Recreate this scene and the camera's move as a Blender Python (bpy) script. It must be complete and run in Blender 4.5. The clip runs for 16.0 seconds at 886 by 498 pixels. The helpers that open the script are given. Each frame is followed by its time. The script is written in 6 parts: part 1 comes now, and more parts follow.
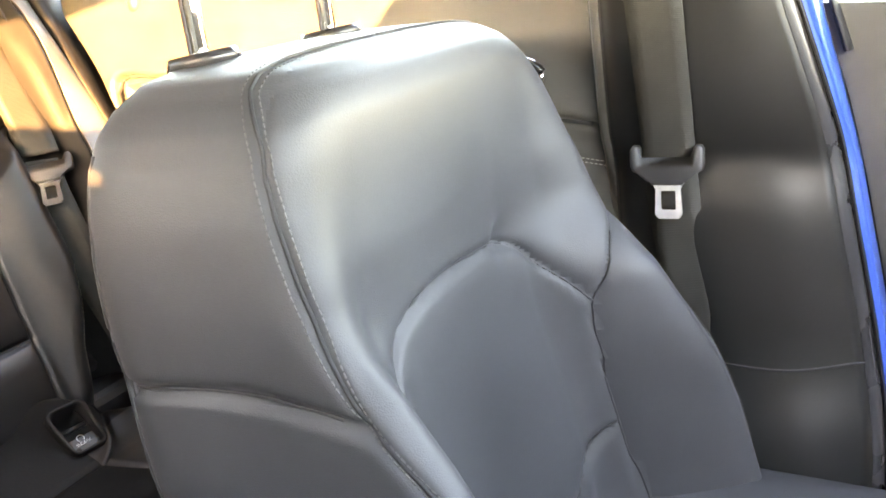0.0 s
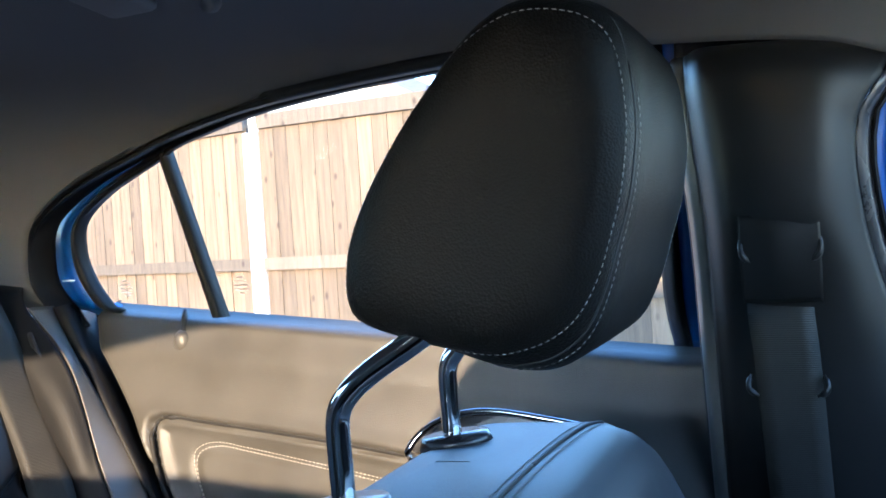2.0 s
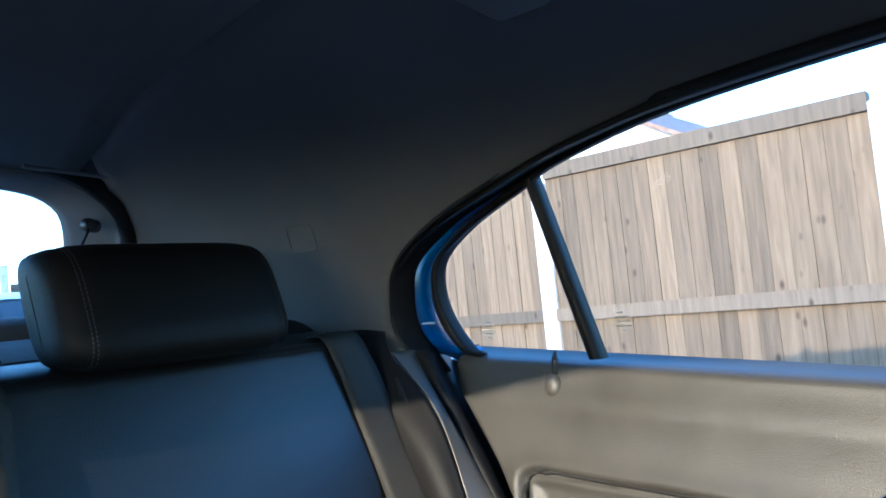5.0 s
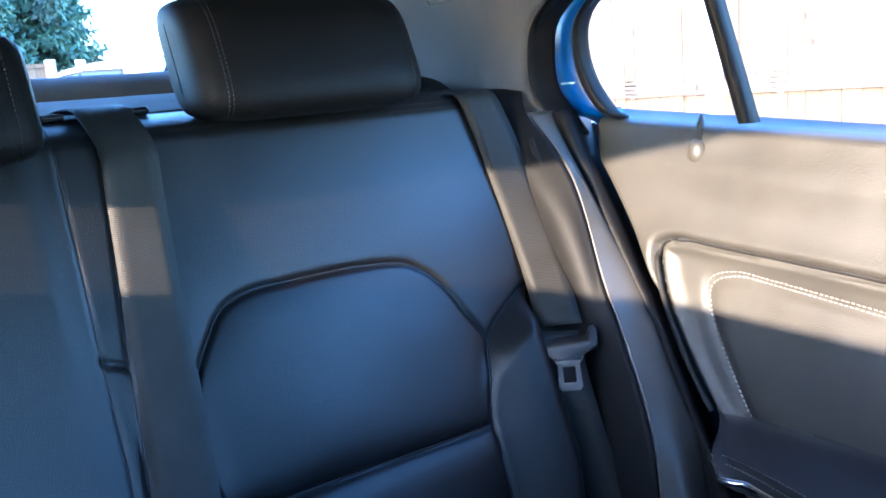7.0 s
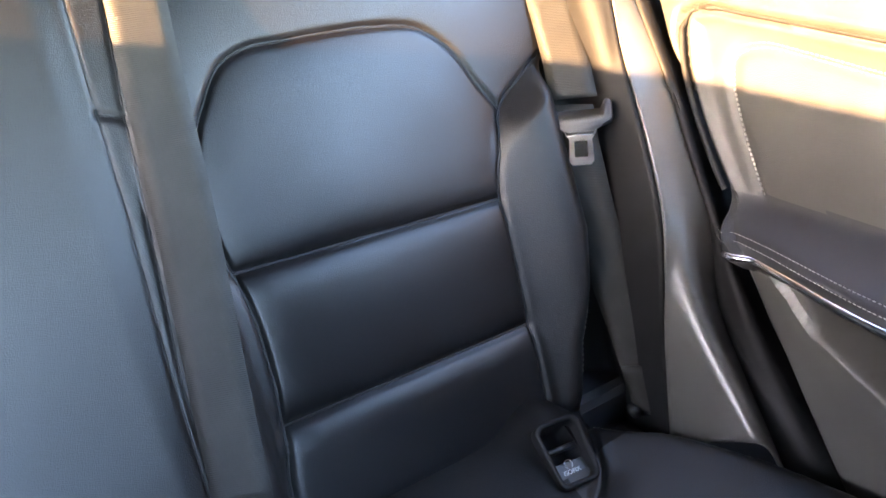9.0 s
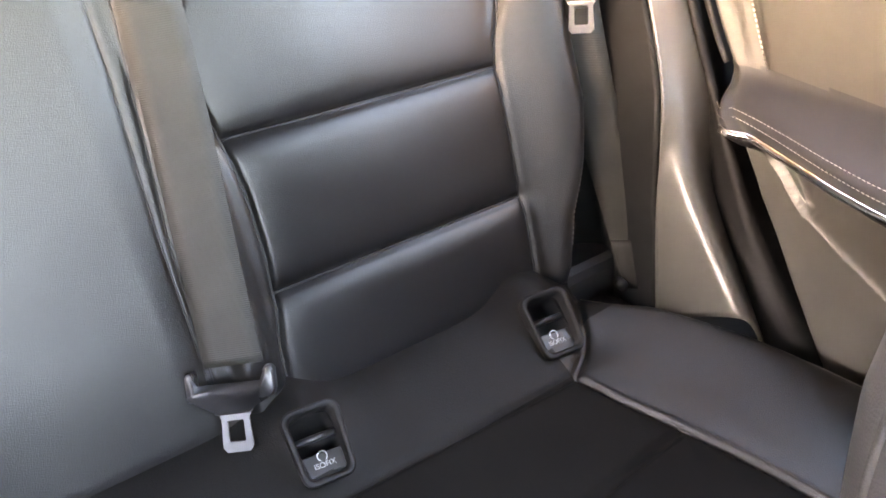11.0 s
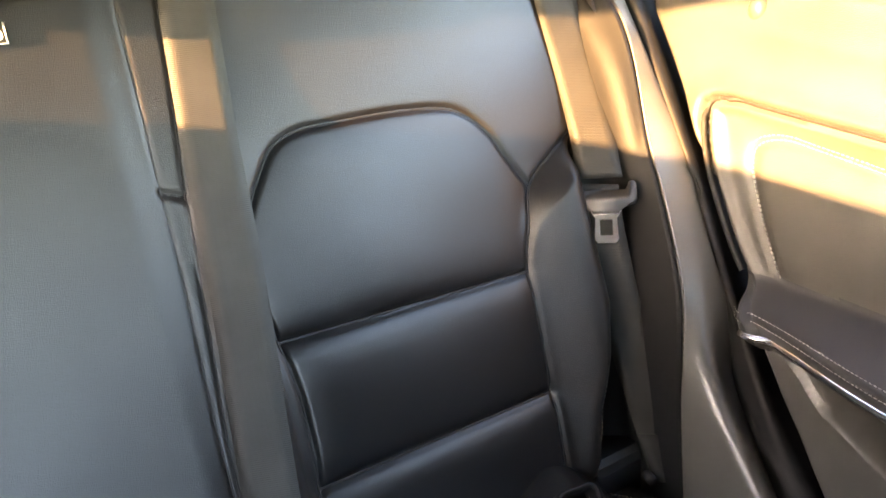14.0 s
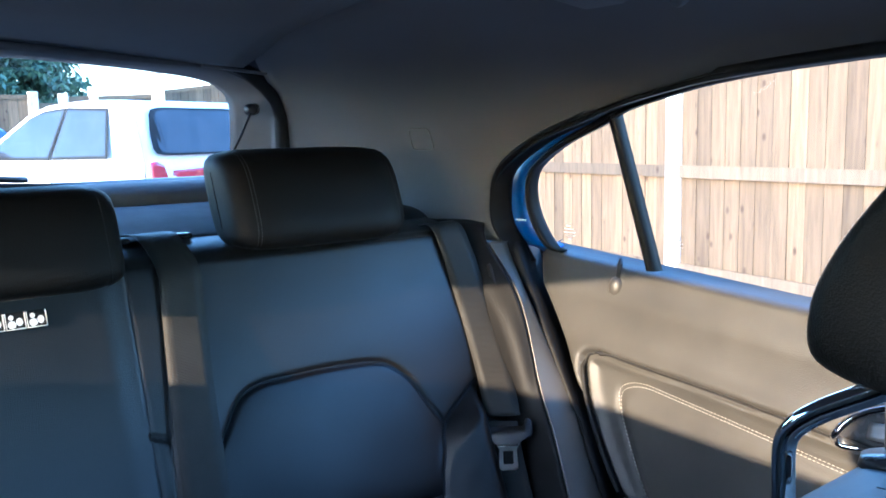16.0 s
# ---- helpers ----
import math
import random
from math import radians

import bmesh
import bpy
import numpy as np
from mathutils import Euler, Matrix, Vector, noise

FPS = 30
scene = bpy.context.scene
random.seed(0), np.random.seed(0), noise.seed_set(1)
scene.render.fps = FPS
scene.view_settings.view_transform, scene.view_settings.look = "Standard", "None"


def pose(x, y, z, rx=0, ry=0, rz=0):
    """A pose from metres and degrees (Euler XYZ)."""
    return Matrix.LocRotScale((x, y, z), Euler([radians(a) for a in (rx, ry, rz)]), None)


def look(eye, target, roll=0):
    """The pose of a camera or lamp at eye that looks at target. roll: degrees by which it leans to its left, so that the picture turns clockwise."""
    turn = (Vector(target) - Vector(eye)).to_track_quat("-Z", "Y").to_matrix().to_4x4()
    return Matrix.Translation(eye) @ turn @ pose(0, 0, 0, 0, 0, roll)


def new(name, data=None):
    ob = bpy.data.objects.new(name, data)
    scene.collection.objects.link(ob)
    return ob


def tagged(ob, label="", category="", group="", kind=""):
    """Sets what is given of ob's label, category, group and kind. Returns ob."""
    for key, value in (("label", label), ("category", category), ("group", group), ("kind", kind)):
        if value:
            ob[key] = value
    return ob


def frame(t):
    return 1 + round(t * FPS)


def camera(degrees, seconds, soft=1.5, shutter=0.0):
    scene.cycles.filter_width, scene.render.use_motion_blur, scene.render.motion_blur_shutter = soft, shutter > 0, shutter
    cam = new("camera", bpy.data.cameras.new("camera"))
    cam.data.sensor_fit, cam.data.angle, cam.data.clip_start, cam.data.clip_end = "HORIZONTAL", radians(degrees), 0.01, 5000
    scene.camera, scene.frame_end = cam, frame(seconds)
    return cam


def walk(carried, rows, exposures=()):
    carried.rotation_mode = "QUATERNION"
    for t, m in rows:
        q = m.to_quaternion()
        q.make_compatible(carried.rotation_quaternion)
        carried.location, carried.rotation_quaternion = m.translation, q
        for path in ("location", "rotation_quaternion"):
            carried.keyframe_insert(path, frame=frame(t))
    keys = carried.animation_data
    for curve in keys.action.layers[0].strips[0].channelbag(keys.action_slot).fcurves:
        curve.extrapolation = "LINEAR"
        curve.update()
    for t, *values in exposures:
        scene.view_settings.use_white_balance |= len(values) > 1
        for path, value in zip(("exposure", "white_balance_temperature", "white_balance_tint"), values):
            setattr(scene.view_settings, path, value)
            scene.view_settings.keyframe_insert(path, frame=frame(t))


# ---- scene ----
cam = camera(55.4, 16.0, soft=1.7)
PATH = [
    (0, (-0.1084, -0.0831, 0.9685), (1.6869, 0.8822, 0.2848), -5.5),
    (0.5, (-0.0912, -0.0401, 0.9954), (1.7395, 0.9779, 0.5084), -5.2),
    (1, (-0.0912, 0.0007, 1.0287), (1.7707, 1.0381, 0.7513), -5.0),
    (1.5, (-0.0869, 0.0362, 1.0524), (1.8094, 1.0402, 0.9169), -4.4),
    (2, (-0.0751, 0.0609, 1.0706), (1.8857, 0.9424, 1.0179), -3.6),
    (2.5, (-0.0589, 0.0975, 1.0771), (1.9889, 0.7511, 1.1104), -2.2),
    (3, (-0.0417, 0.1437, 1.0771), (2.0470, 0.6436, 1.1770), -1.4),
    (3.5, (-0.0256, 0.1953, 1.0825), (2.0685, 0.6694, 1.2082), -1.2),
    (4, (-0.0106, 0.2405, 1.0782), (2.0233, 0.9252, 1.2071), -2.4),
    (4.5, (-0.0245, 0.2286, 1.0642), (1.8040, 1.3520, 1.1996), -4.4),
    (5, (-0.0353, 0.2233, 1.0556), (1.5546, 1.6648, 1.1953), -5.8),
    (5.2, (-0.0374, 0.2211, 1.0534), (1.4826, 1.7358, 1.1781), -5.8),
    (7.3, (-0.0052, 0.2276, 1.0319), (1.2171, 1.9346, 0.5654), -4.8),
    (7.5, (-0.0052, 0.2297, 1.0244), (1.2031, 1.9346, 0.5213), -4.8),
    (8, (-0.0009, 0.2276, 1.0115), (1.1622, 1.9271, 0.3923), -4.6),
    (8.5, (0.0013, 0.2286, 1.0008), (1.1268, 1.9056, 0.2622), -4.4),
    (9, (0.0056, 0.2297, 0.9943), (1.0999, 1.8734, 0.1451), -4.3),
    (9.5, (0.0088, 0.2329, 0.9889), (1.0752, 1.8357, 0.0311), -4.0),
    (10, (0.0109, 0.2362, 0.9836), (1.0548, 1.7971, -0.0624), -3.6),
    (10.2, (0.0152, 0.2351, 0.9825), (1.0397, 1.7820, -0.1033), -3.7),
    (12.3, (-0.0063, 0.2351, 1.0233), (0.9795, 1.7444, -0.1495), -2.9),
    (12.5, (-0.0181, 0.2437, 1.0212), (1.0096, 1.7540, -0.1119), -2.6),
    (13, (-0.0192, 0.2351, 1.0319), (1.0279, 1.8035, -0.0022), -2.6),
    (13.5, (-0.0288, 0.2351, 1.0373), (1.0634, 1.8497, 0.1300), -2.4),
    (14, (-0.0299, 0.2276, 1.0513), (1.0827, 1.8917, 0.2665), -2.4),
    (14.5, (-0.0342, 0.2189, 1.0599), (1.1150, 1.9239, 0.4299), -2.3),
    (15, (-0.0471, 0.2093, 1.0846), (1.1665, 1.9250, 0.6299), -1.9),
    (15.5, (-0.0783, 0.1372, 1.1115), (1.1913, 1.8411, 0.7847), -1.6),
    (16, (-0.1353, 0.0555, 1.1512), (1.1902, 1.7250, 0.8707), -1.2),
]
EXPOSURES = [(0.0, 6.22, 13800, 28), (0.5, 5.14, 9300, 25), (1.0, 4.12, 6500, 20), (1.5, 3.56, 5900, 17), (2.0, 3.40, 5250, 14), (2.5, 3.24, 4650, 9), (3.5, 2.86, 4400, 7), (4.5, 2.50, 4450, 6), (5.2, 2.60, 4500, 7), (7.3, 4.4, 4900, 18), (8.0, 5.0, 5200, 21), (8.5, 5.35, 5450, 24), (9.0, 5.8, 7850, 26), (10.0, 6.45, 11100, 30), (12.5, 7.00, 12700, 33), (13.5, 6.1, 12000, 29), (14.5, 5.22, 8100, 24), (15.0, 4.65, 6300, 20), (15.5, 3.84, 5600, 16), (16.0, 3.35, 4950, 13)]
walk(cam, [(t, look(e, g, r)) for t, e, g, r in PATH], EXPOSURES)

# ---- light ----
world = bpy.data.worlds.new("sky")
scene.world = world
world.use_nodes = True
wn = world.node_tree
sky = wn.nodes.new("ShaderNodeTexSky")
sky.sky_type = "NISHITA"
sky.sun_disc = False
SUN_DIR = Vector((1.0, 0.13, -0.18)).normalized()   # the way the sunlight travels
sky.sun_elevation = math.asin(-SUN_DIR.z)
sky.air_density, sky.dust_density, sky.ozone_density = 1.1, 0.6, 3.0
sky.sun_rotation = math.atan2(-SUN_DIR.x, -SUN_DIR.y)
wn.links.new(sky.outputs[0], wn.nodes["Background"].inputs[0])
wn.nodes["Background"].inputs[1].default_value = 0.28
sun_data = bpy.data.lights.new("sun", "SUN")
sun_data.energy, sun_data.angle, sun_data.color = 1.82, radians(0.55), (1.0, 0.68, 0.345)
sun = new("sun", sun_data)
sun.matrix_world = Matrix.Translation((-8, -1, 4)) @ SUN_DIR.to_track_quat("-Z", "Y").to_matrix().to_4x4()


# ---- materials ----
def mat(name, color, rough=0.5, metal=0.0, noise_scale=0.0, noise_amount=0.15, bump=0.0, bump_scale=300.0, bump_kind="noise",
        coat=0.0, spec=0.5, rough_var=0.0, sheen=0.0, random_amount=0.0):
    m = bpy.data.materials.new(name)
    m.use_nodes = True
    nt = m.node_tree
    b = nt.nodes["Principled BSDF"]
    b.inputs["Roughness"].default_value, b.inputs["Metallic"].default_value = rough, metal
    b.inputs["Base Color"].default_value = (*color, 1)
    b.inputs["Specular IOR Level"].default_value = spec
    b.inputs["Coat Weight"].default_value = coat
    b.inputs["Sheen Weight"].default_value = sheen
    tc = nt.nodes.new("ShaderNodeTexCoord")
    if noise_scale:
        n = nt.nodes.new("ShaderNodeTexNoise")
        n.inputs["Scale"].default_value, n.inputs["Detail"].default_value = noise_scale, 6
        nt.links.new(tc.outputs["Object"], n.inputs["Vector"])
        ramp = nt.nodes.new("ShaderNodeMapRange")
        ramp.inputs["From Min"].default_value, ramp.inputs["From Max"].default_value = 0.3, 0.7
        ramp.inputs["To Min"].default_value, ramp.inputs["To Max"].default_value = 1 - noise_amount, 1 + noise_amount
        nt.links.new(n.outputs["Fac"], ramp.inputs["Value"])
        mul = nt.nodes.new("ShaderNodeVectorMath")
        mul.operation = "SCALE"
        mul.inputs[0].default_value = color
        nt.links.new(ramp.outputs[0], mul.inputs["Scale"])
        nt.links.new(mul.outputs[0], b.inputs["Base Color"])
        if rough_var:
            r2 = nt.nodes.new("ShaderNodeMapRange")
            r2.inputs["From Min"].default_value, r2.inputs["From Max"].default_value = 0.3, 0.7
            r2.inputs["To Min"].default_value, r2.inputs["To Max"].default_value = rough - rough_var, rough + rough_var
            nt.links.new(n.outputs["Fac"], r2.inputs["Value"])
            nt.links.new(r2.outputs[0], b.inputs["Roughness"])
    if bump:
        if bump_kind == "cells":
            t = nt.nodes.new("ShaderNodeTexVoronoi")
            t.inputs["Scale"].default_value = bump_scale
            out = t.outputs["Distance"]
        else:
            t = nt.nodes.new("ShaderNodeTexNoise")
            t.inputs["Scale"].default_value, t.inputs["Detail"].default_value = bump_scale, 4
            out = t.outputs["Fac"]
        nt.links.new(tc.outputs["Object"], t.inputs["Vector"])
        bp = nt.nodes.new("ShaderNodeBump")
        bp.inputs["Strength"].default_value, bp.inputs["Distance"].default_value = bump, 0.002
        nt.links.new(out, bp.inputs["Height"])
        nt.links.new(bp.outputs[0], b.inputs["Normal"])
    return m


LEATHER = mat("black_leather", (0.0105, 0.0103, 0.0106), 0.37, spec=0.45, noise_scale=9, noise_amount=0.18, bump=0.16, bump_scale=950, bump_kind="cells", rough_var=0.06)
LEATHER_SMOOTH = mat("smooth_black_leather", (0.034, 0.034, 0.0365), 0.52, spec=0.36, noise_scale=7, noise_amount=0.2, bump=0.09, bump_scale=1000, bump_kind="cells", rough_var=0.06)
DOOR_SKIN = mat("grained_door_skin", (0.058, 0.0555, 0.050), 0.40, spec=0.5, noise_scale=12, noise_amount=0.15, bump=0.16, bump_scale=900, bump_kind="cells", rough_var=0.05)
PLASTIC = mat("black_plastic", (0.030, 0.030, 0.031), 0.45, noise_scale=25, noise_amount=0.12, bump=0.12, bump_scale=900)
GLOSSY = mat("satin_black_plastic", (0.022, 0.022, 0.024), 0.28, noise_scale=15, noise_amount=0.1, rough_var=0.05)
RUBBER = mat("black_rubber_seal", (0.009, 0.009, 0.0095), 0.55, spec=0.2, noise_scale=40, noise_amount=0.15)
PAINT = mat("bright_blue_car_paint", (0.004, 0.060, 0.28), 0.30, metal=0.0, noise_scale=60, noise_amount=0.08, coat=0.15)
HEADLINER = mat("grey_headliner_cloth", (0.098, 0.097, 0.098), 0.95, noise_scale=6, noise_amount=0.08, bump=0.2, bump_scale=1400, sheen=0.05)
PILLAR_BLACK = mat("satin_black_pillar_trim", (0.0095, 0.0094, 0.0092), 0.42, spec=0.34, noise_scale=20, noise_amount=0.12, bump=0.06, bump_scale=1100, rough_var=0.04)
# darker than the front seats' leather; the rear bench's shade is in its colour
CUSHION = mat("darkened_seat_leather", (0.0062, 0.0061, 0.0068), 0.35, spec=0.44, noise_scale=8, noise_amount=0.2, bump=0.12, bump_scale=1000, bump_kind="cells", rough_var=0.06)
# darker, duller copy of LEATHER; puts shade on restraints and the cushion strip
RESTRAINT = mat("darkened_grained_leather", (0.0068, 0.0066, 0.0066), 0.50, spec=0.12, noise_scale=10, noise_amount=0.2, bump=0.16, bump_scale=760, bump_kind="cells", rough_var=0.05)
PILLAR_TRIM = mat("grey_pillar_trim", (0.13, 0.127, 0.125), 0.7, noise_scale=8, noise_amount=0.06, bump=0.12, bump_scale=1100)
CHROME = mat("chrome", (0.82, 0.82, 0.84), 0.07, metal=1.0, noise_scale=20, noise_amount=0.04)
STEEL = mat("brushed_steel", (0.86, 0.86, 0.88), 0.30, metal=1.0, noise_scale=80, noise_amount=0.1)
# darker copy of STEEL for the middle belt's plate, which hangs in shade
STEEL_SHADED = mat("shaded_brushed_steel", (0.22, 0.22, 0.23), 0.42, metal=1.0, noise_scale=80, noise_amount=0.1)
SATIN = mat("satin_metal_trim", (0.55, 0.55, 0.55), 0.3, metal=0.9, noise_scale=60, noise_amount=0.06)
GREY_THREAD = mat("mid_grey_thread", (0.17, 0.165, 0.16), 0.8, noise_scale=200, noise_amount=0.2)
THREAD = mat("pale_grey_thread", (0.38, 0.365, 0.34), 0.8, noise_scale=200, noise_amount=0.2)
DARK_THREAD = mat("grey_thread", (0.075, 0.072, 0.07), 0.8, noise_scale=200, noise_amount=0.2)
CONCRETE = mat("pale_concrete", (0.44, 0.425, 0.40), 0.9, noise_scale=14, noise_amount=0.15, bump=0.4, bump_scale=60)
CARPET = mat("dark_carpet", (0.02, 0.02, 0.021), 0.95, noise_scale=90, noise_amount=0.4, bump=0.5, bump_scale=500)
# ground made pale so that it bounces more light into the car
PALE_GROUND = mat("pale_bounce_ground", (0.24, 0.22, 0.20), 0.9, noise_scale=3, noise_amount=0.25, bump=0.5, bump_scale=120)
WHITE_PAINT = mat("white_car_paint", (0.78, 0.78, 0.79), 0.25, noise_scale=3, noise_amount=0.03, coat=0.6)
# for sewn seams, and for the shade painted in grooves and gaps
SEAM = mat("dark_seam_and_shade", (0.010, 0.010, 0.011), 0.7, noise_scale=120, noise_amount=0.2)
ARCH_TRIM = mat("satin_grey_sill_trim", (0.092, 0.088, 0.080), 0.30, spec=0.6, noise_scale=14, noise_amount=0.10, bump=0.05, bump_scale=900)
TRIM = mat("satin_black_trim", (0.082, 0.078, 0.071), 0.35, spec=0.5, noise_scale=14, noise_amount=0.10, bump=0.06, bump_scale=900)
MICROFIBRE = mat("black_microfibre", (0.0060, 0.0058, 0.0057), 0.85, spec=0.08, noise_scale=12, noise_amount=0.2, bump=0.1, bump_scale=1200)
SHELF = mat("grey_shelf_cloth", (0.11, 0.11, 0.115), 0.9, noise_scale=30, noise_amount=0.15, bump=0.3, bump_scale=900)
HOUSE_WALL = mat("pale_render", (0.55, 0.52, 0.47), 0.9, noise_scale=5, noise_amount=0.12)
ROOF_TILE = mat("brown_roof_tiles", (0.20, 0.13, 0.10), 0.9, noise_scale=8, noise_amount=0.3)
ETCH = mat("etched_glass_mark", (0.62, 0.60, 0.56), 0.8, noise_scale=300, noise_amount=0.2)
PAPER = mat("white_label_print", (0.75, 0.75, 0.74), 0.6, noise_scale=150, noise_amount=0.12)


def webbing_material():
    m = mat("black_seat_belt_webbing", (0.0245, 0.0235, 0.0212), 0.48, spec=0.22, noise_scale=30, noise_amount=0.15)
    nt = m.node_tree
    b = nt.nodes["Principled BSDF"]
    uv = nt.nodes.new("ShaderNodeUVMap")
    w = nt.nodes.new("ShaderNodeTexWave")
    w.wave_type, w.bands_direction = "BANDS", "Y"
    w.inputs["Scale"].default_value = 190
    w.inputs["Distortion"].default_value = 0.8
    nt.links.new(uv.outputs[0], w.inputs["Vector"])
    bp = nt.nodes.new("ShaderNodeBump")
    bp.inputs["Strength"].default_value, bp.inputs["Distance"].default_value = 0.24, 0.001
    nt.links.new(w.outputs["Fac"], bp.inputs["Height"])
    nt.links.new(bp.outputs[0], b.inputs["Normal"])
    return m


WEBBING = webbing_material()


def wood_material(name, light, dark):
    m = mat(name, light, 0.8, noise_scale=2, noise_amount=0.1)
    nt = m.node_tree
    b = nt.nodes["Principled BSDF"]
    tc = nt.nodes.new("ShaderNodeTexCoord")
    mp = nt.nodes.new("ShaderNodeMapping")
    mp.inputs["Scale"].default_value = (9, 9, 0.8)
    info = nt.nodes.new("ShaderNodeObjectInfo")
    add = nt.nodes.new("ShaderNodeVectorMath")
    add.operation = "ADD"
    sc = nt.nodes.new("ShaderNodeVectorMath")
    sc.operation = "SCALE"
    sc.inputs[0].default_value = (17.0, 9.0, 31.0)
    nt.links.new(info.outputs["Random"], sc.inputs["Scale"])
    nt.links.new(tc.outputs["Object"], add.inputs[0])
    nt.links.new(sc.outputs[0], add.inputs[1])
    nt.links.new(add.outputs[0], mp.inputs["Vector"])
    grain = nt.nodes.new("ShaderNodeTexNoise")
    grain.inputs["Scale"].default_value, grain.inputs["Detail"].default_value, grain.inputs["Distortion"].default_value = 4.0, 7, 0.5
    nt.links.new(mp.outputs[0], grain.inputs["Vector"])
    knots = nt.nodes.new("ShaderNodeTexVoronoi")
    knots.inputs["Scale"].default_value = 5.5
    mp2 = nt.nodes.new("ShaderNodeMapping")
    mp2.inputs["Scale"].default_value = (1.7, 1.7, 1.0)
    nt.links.new(add.outputs[0], mp2.inputs["Vector"])
    nt.links.new(mp2.outputs[0], knots.inputs["Vector"])
    ramp = nt.nodes.new("ShaderNodeValToRGB")
    ramp.color_ramp.elements[0].position, ramp.color_ramp.elements[0].color = 0.25, (*dark, 1)
    ramp.color_ramp.elements[1].position, ramp.color_ramp.elements[1].color = 0.70, (*light, 1)
    nt.links.new(grain.outputs["Fac"], ramp.inputs["Fac"])
    kr = nt.nodes.new("ShaderNodeValToRGB")
    kr.color_ramp.elements[0].position, kr.color_ramp.elements[0].color = 0.04, (0.34, 0.25, 0.19, 1)
    kr.color_ramp.elements[1].position, kr.color_ramp.elements[1].color = 0.17, (1, 1, 1, 1)
    nt.links.new(knots.outputs["Distance"], kr.inputs["Fac"])
    mix = nt.nodes.new("ShaderNodeMix")
    mix.data_type, mix.blend_type = "RGBA", "MULTIPLY"
    mix.inputs[0].default_value = 1.0
    nt.links.new(ramp.outputs[0], mix.inputs[6])
    nt.links.new(kr.outputs[0], mix.inputs[7])
    tone = nt.nodes.new("ShaderNodeMapRange")
    tone.inputs["To Min"].default_value, tone.inputs["To Max"].default_value = 0.70, 1.28
    nt.links.new(info.outputs["Random"], tone.inputs["Value"])
    mul = nt.nodes.new("ShaderNodeVectorMath")
    mul.operation = "SCALE"
    nt.links.new(mix.outputs[2], mul.inputs[0])
    nt.links.new(tone.outputs[0], mul.inputs["Scale"])
    nt.links.new(mul.outputs[0], b.inputs["Base Color"])
    bp = nt.nodes.new("ShaderNodeBump")
    bp.inputs["Strength"].default_value, bp.inputs["Distance"].default_value = 0.3, 0.004
    nt.links.new(grain.outputs["Fac"], bp.inputs["Height"])
    nt.links.new(bp.outputs[0], b.inputs["Normal"])
    return m


FENCE_WOOD = wood_material("sawn_softwood_fence_board", (0.145, 0.101, 0.061), (0.080, 0.053, 0.030))
# darker wood for board side faces, in place of the shadow lines between boards
FENCE_EDGE_SHADE = wood_material("shaded_board_edge", (0.040, 0.028, 0.018), (0.022, 0.015, 0.010))
FENCE_RAIL = wood_material("weathered_fence_rail", (0.125, 0.092, 0.062), (0.078, 0.056, 0.037))


def glass_material(name, tint, gloss=0.06):
    m = bpy.data.materials.new(name)
    m.use_nodes = True
    nt = m.node_tree
    nt.nodes.remove(nt.nodes["Principled BSDF"])
    tr = nt.nodes.new("ShaderNodeBsdfTransparent")
    tr.inputs[0].default_value = (*tint, 1)
    gl = nt.nodes.new("ShaderNodeBsdfGlossy")
    gl.inputs["Roughness"].default_value = 0.02
    fr = nt.nodes.new("ShaderNodeFresnel")
    fr.inputs[0].default_value = 1.4
    mx = nt.nodes.new("ShaderNodeMixShader")
    nt.links.new(fr.outputs[0], mx.inputs[0])
    nt.links.new(tr.outputs[0], mx.inputs[1])
    nt.links.new(gl.outputs[0], mx.inputs[2])
    nt.links.new(mx.outputs[0], nt.nodes["Material Output"].inputs[0])
    return m


GLASS = glass_material("clear_car_glass", (0.88, 0.91, 0.90))


# ---- helpers for meshes ----
def thing(name, label, category, group="", kind="", at=(0, 0, 0)):
    ob = new(name)
    ob.location = at
    ob.empty_display_size = 0.05
    return tagged(ob, label, category, group, kind)


def finish(name, me, material, parent, label, smooth):
    if material:
        me.materials.append(material)
    if smooth:
        for p in me.polygons:
            p.use_smooth = True
    ob = new(name, me)
    if parent is not None:
        ob.parent = parent
        ob.matrix_parent_inverse = Matrix.Translation(-parent.location) if parent.parent is None else Matrix.Identity(4)
    if label:
        ob["label"] = label
    return ob


def part(name, bm, material, parent=None, label="", smooth=True):
    """One mesh object from a bmesh whose points are in world metres."""
    me = bpy.data.meshes.new(name)
    bm.normal_update()
    bm.to_mesh(me)
    bm.free()
    return finish(name, me, material, parent, label, smooth)


def pydata(name, verts, faces, material, parent=None, label="", smooth=True):
    me = bpy.data.meshes.new(name)
    me.from_pydata([tuple(map(float, v)) for v in verts], [], faces)
    me.update()
    return finish(name, me, material, parent, label, smooth)


def solid(ob, thickness, offset=-1.0, bevel=0.0):
    s = ob.modifiers.new("thickness", "SOLIDIFY")
    s.thickness, s.offset = thickness, offset
    if bevel:
        b = ob.modifiers.new("edge", "BEVEL")
        b.width, b.segments, b.limit_method, b.angle_limit = bevel, 2, "ANGLE", radians(50)
    return ob


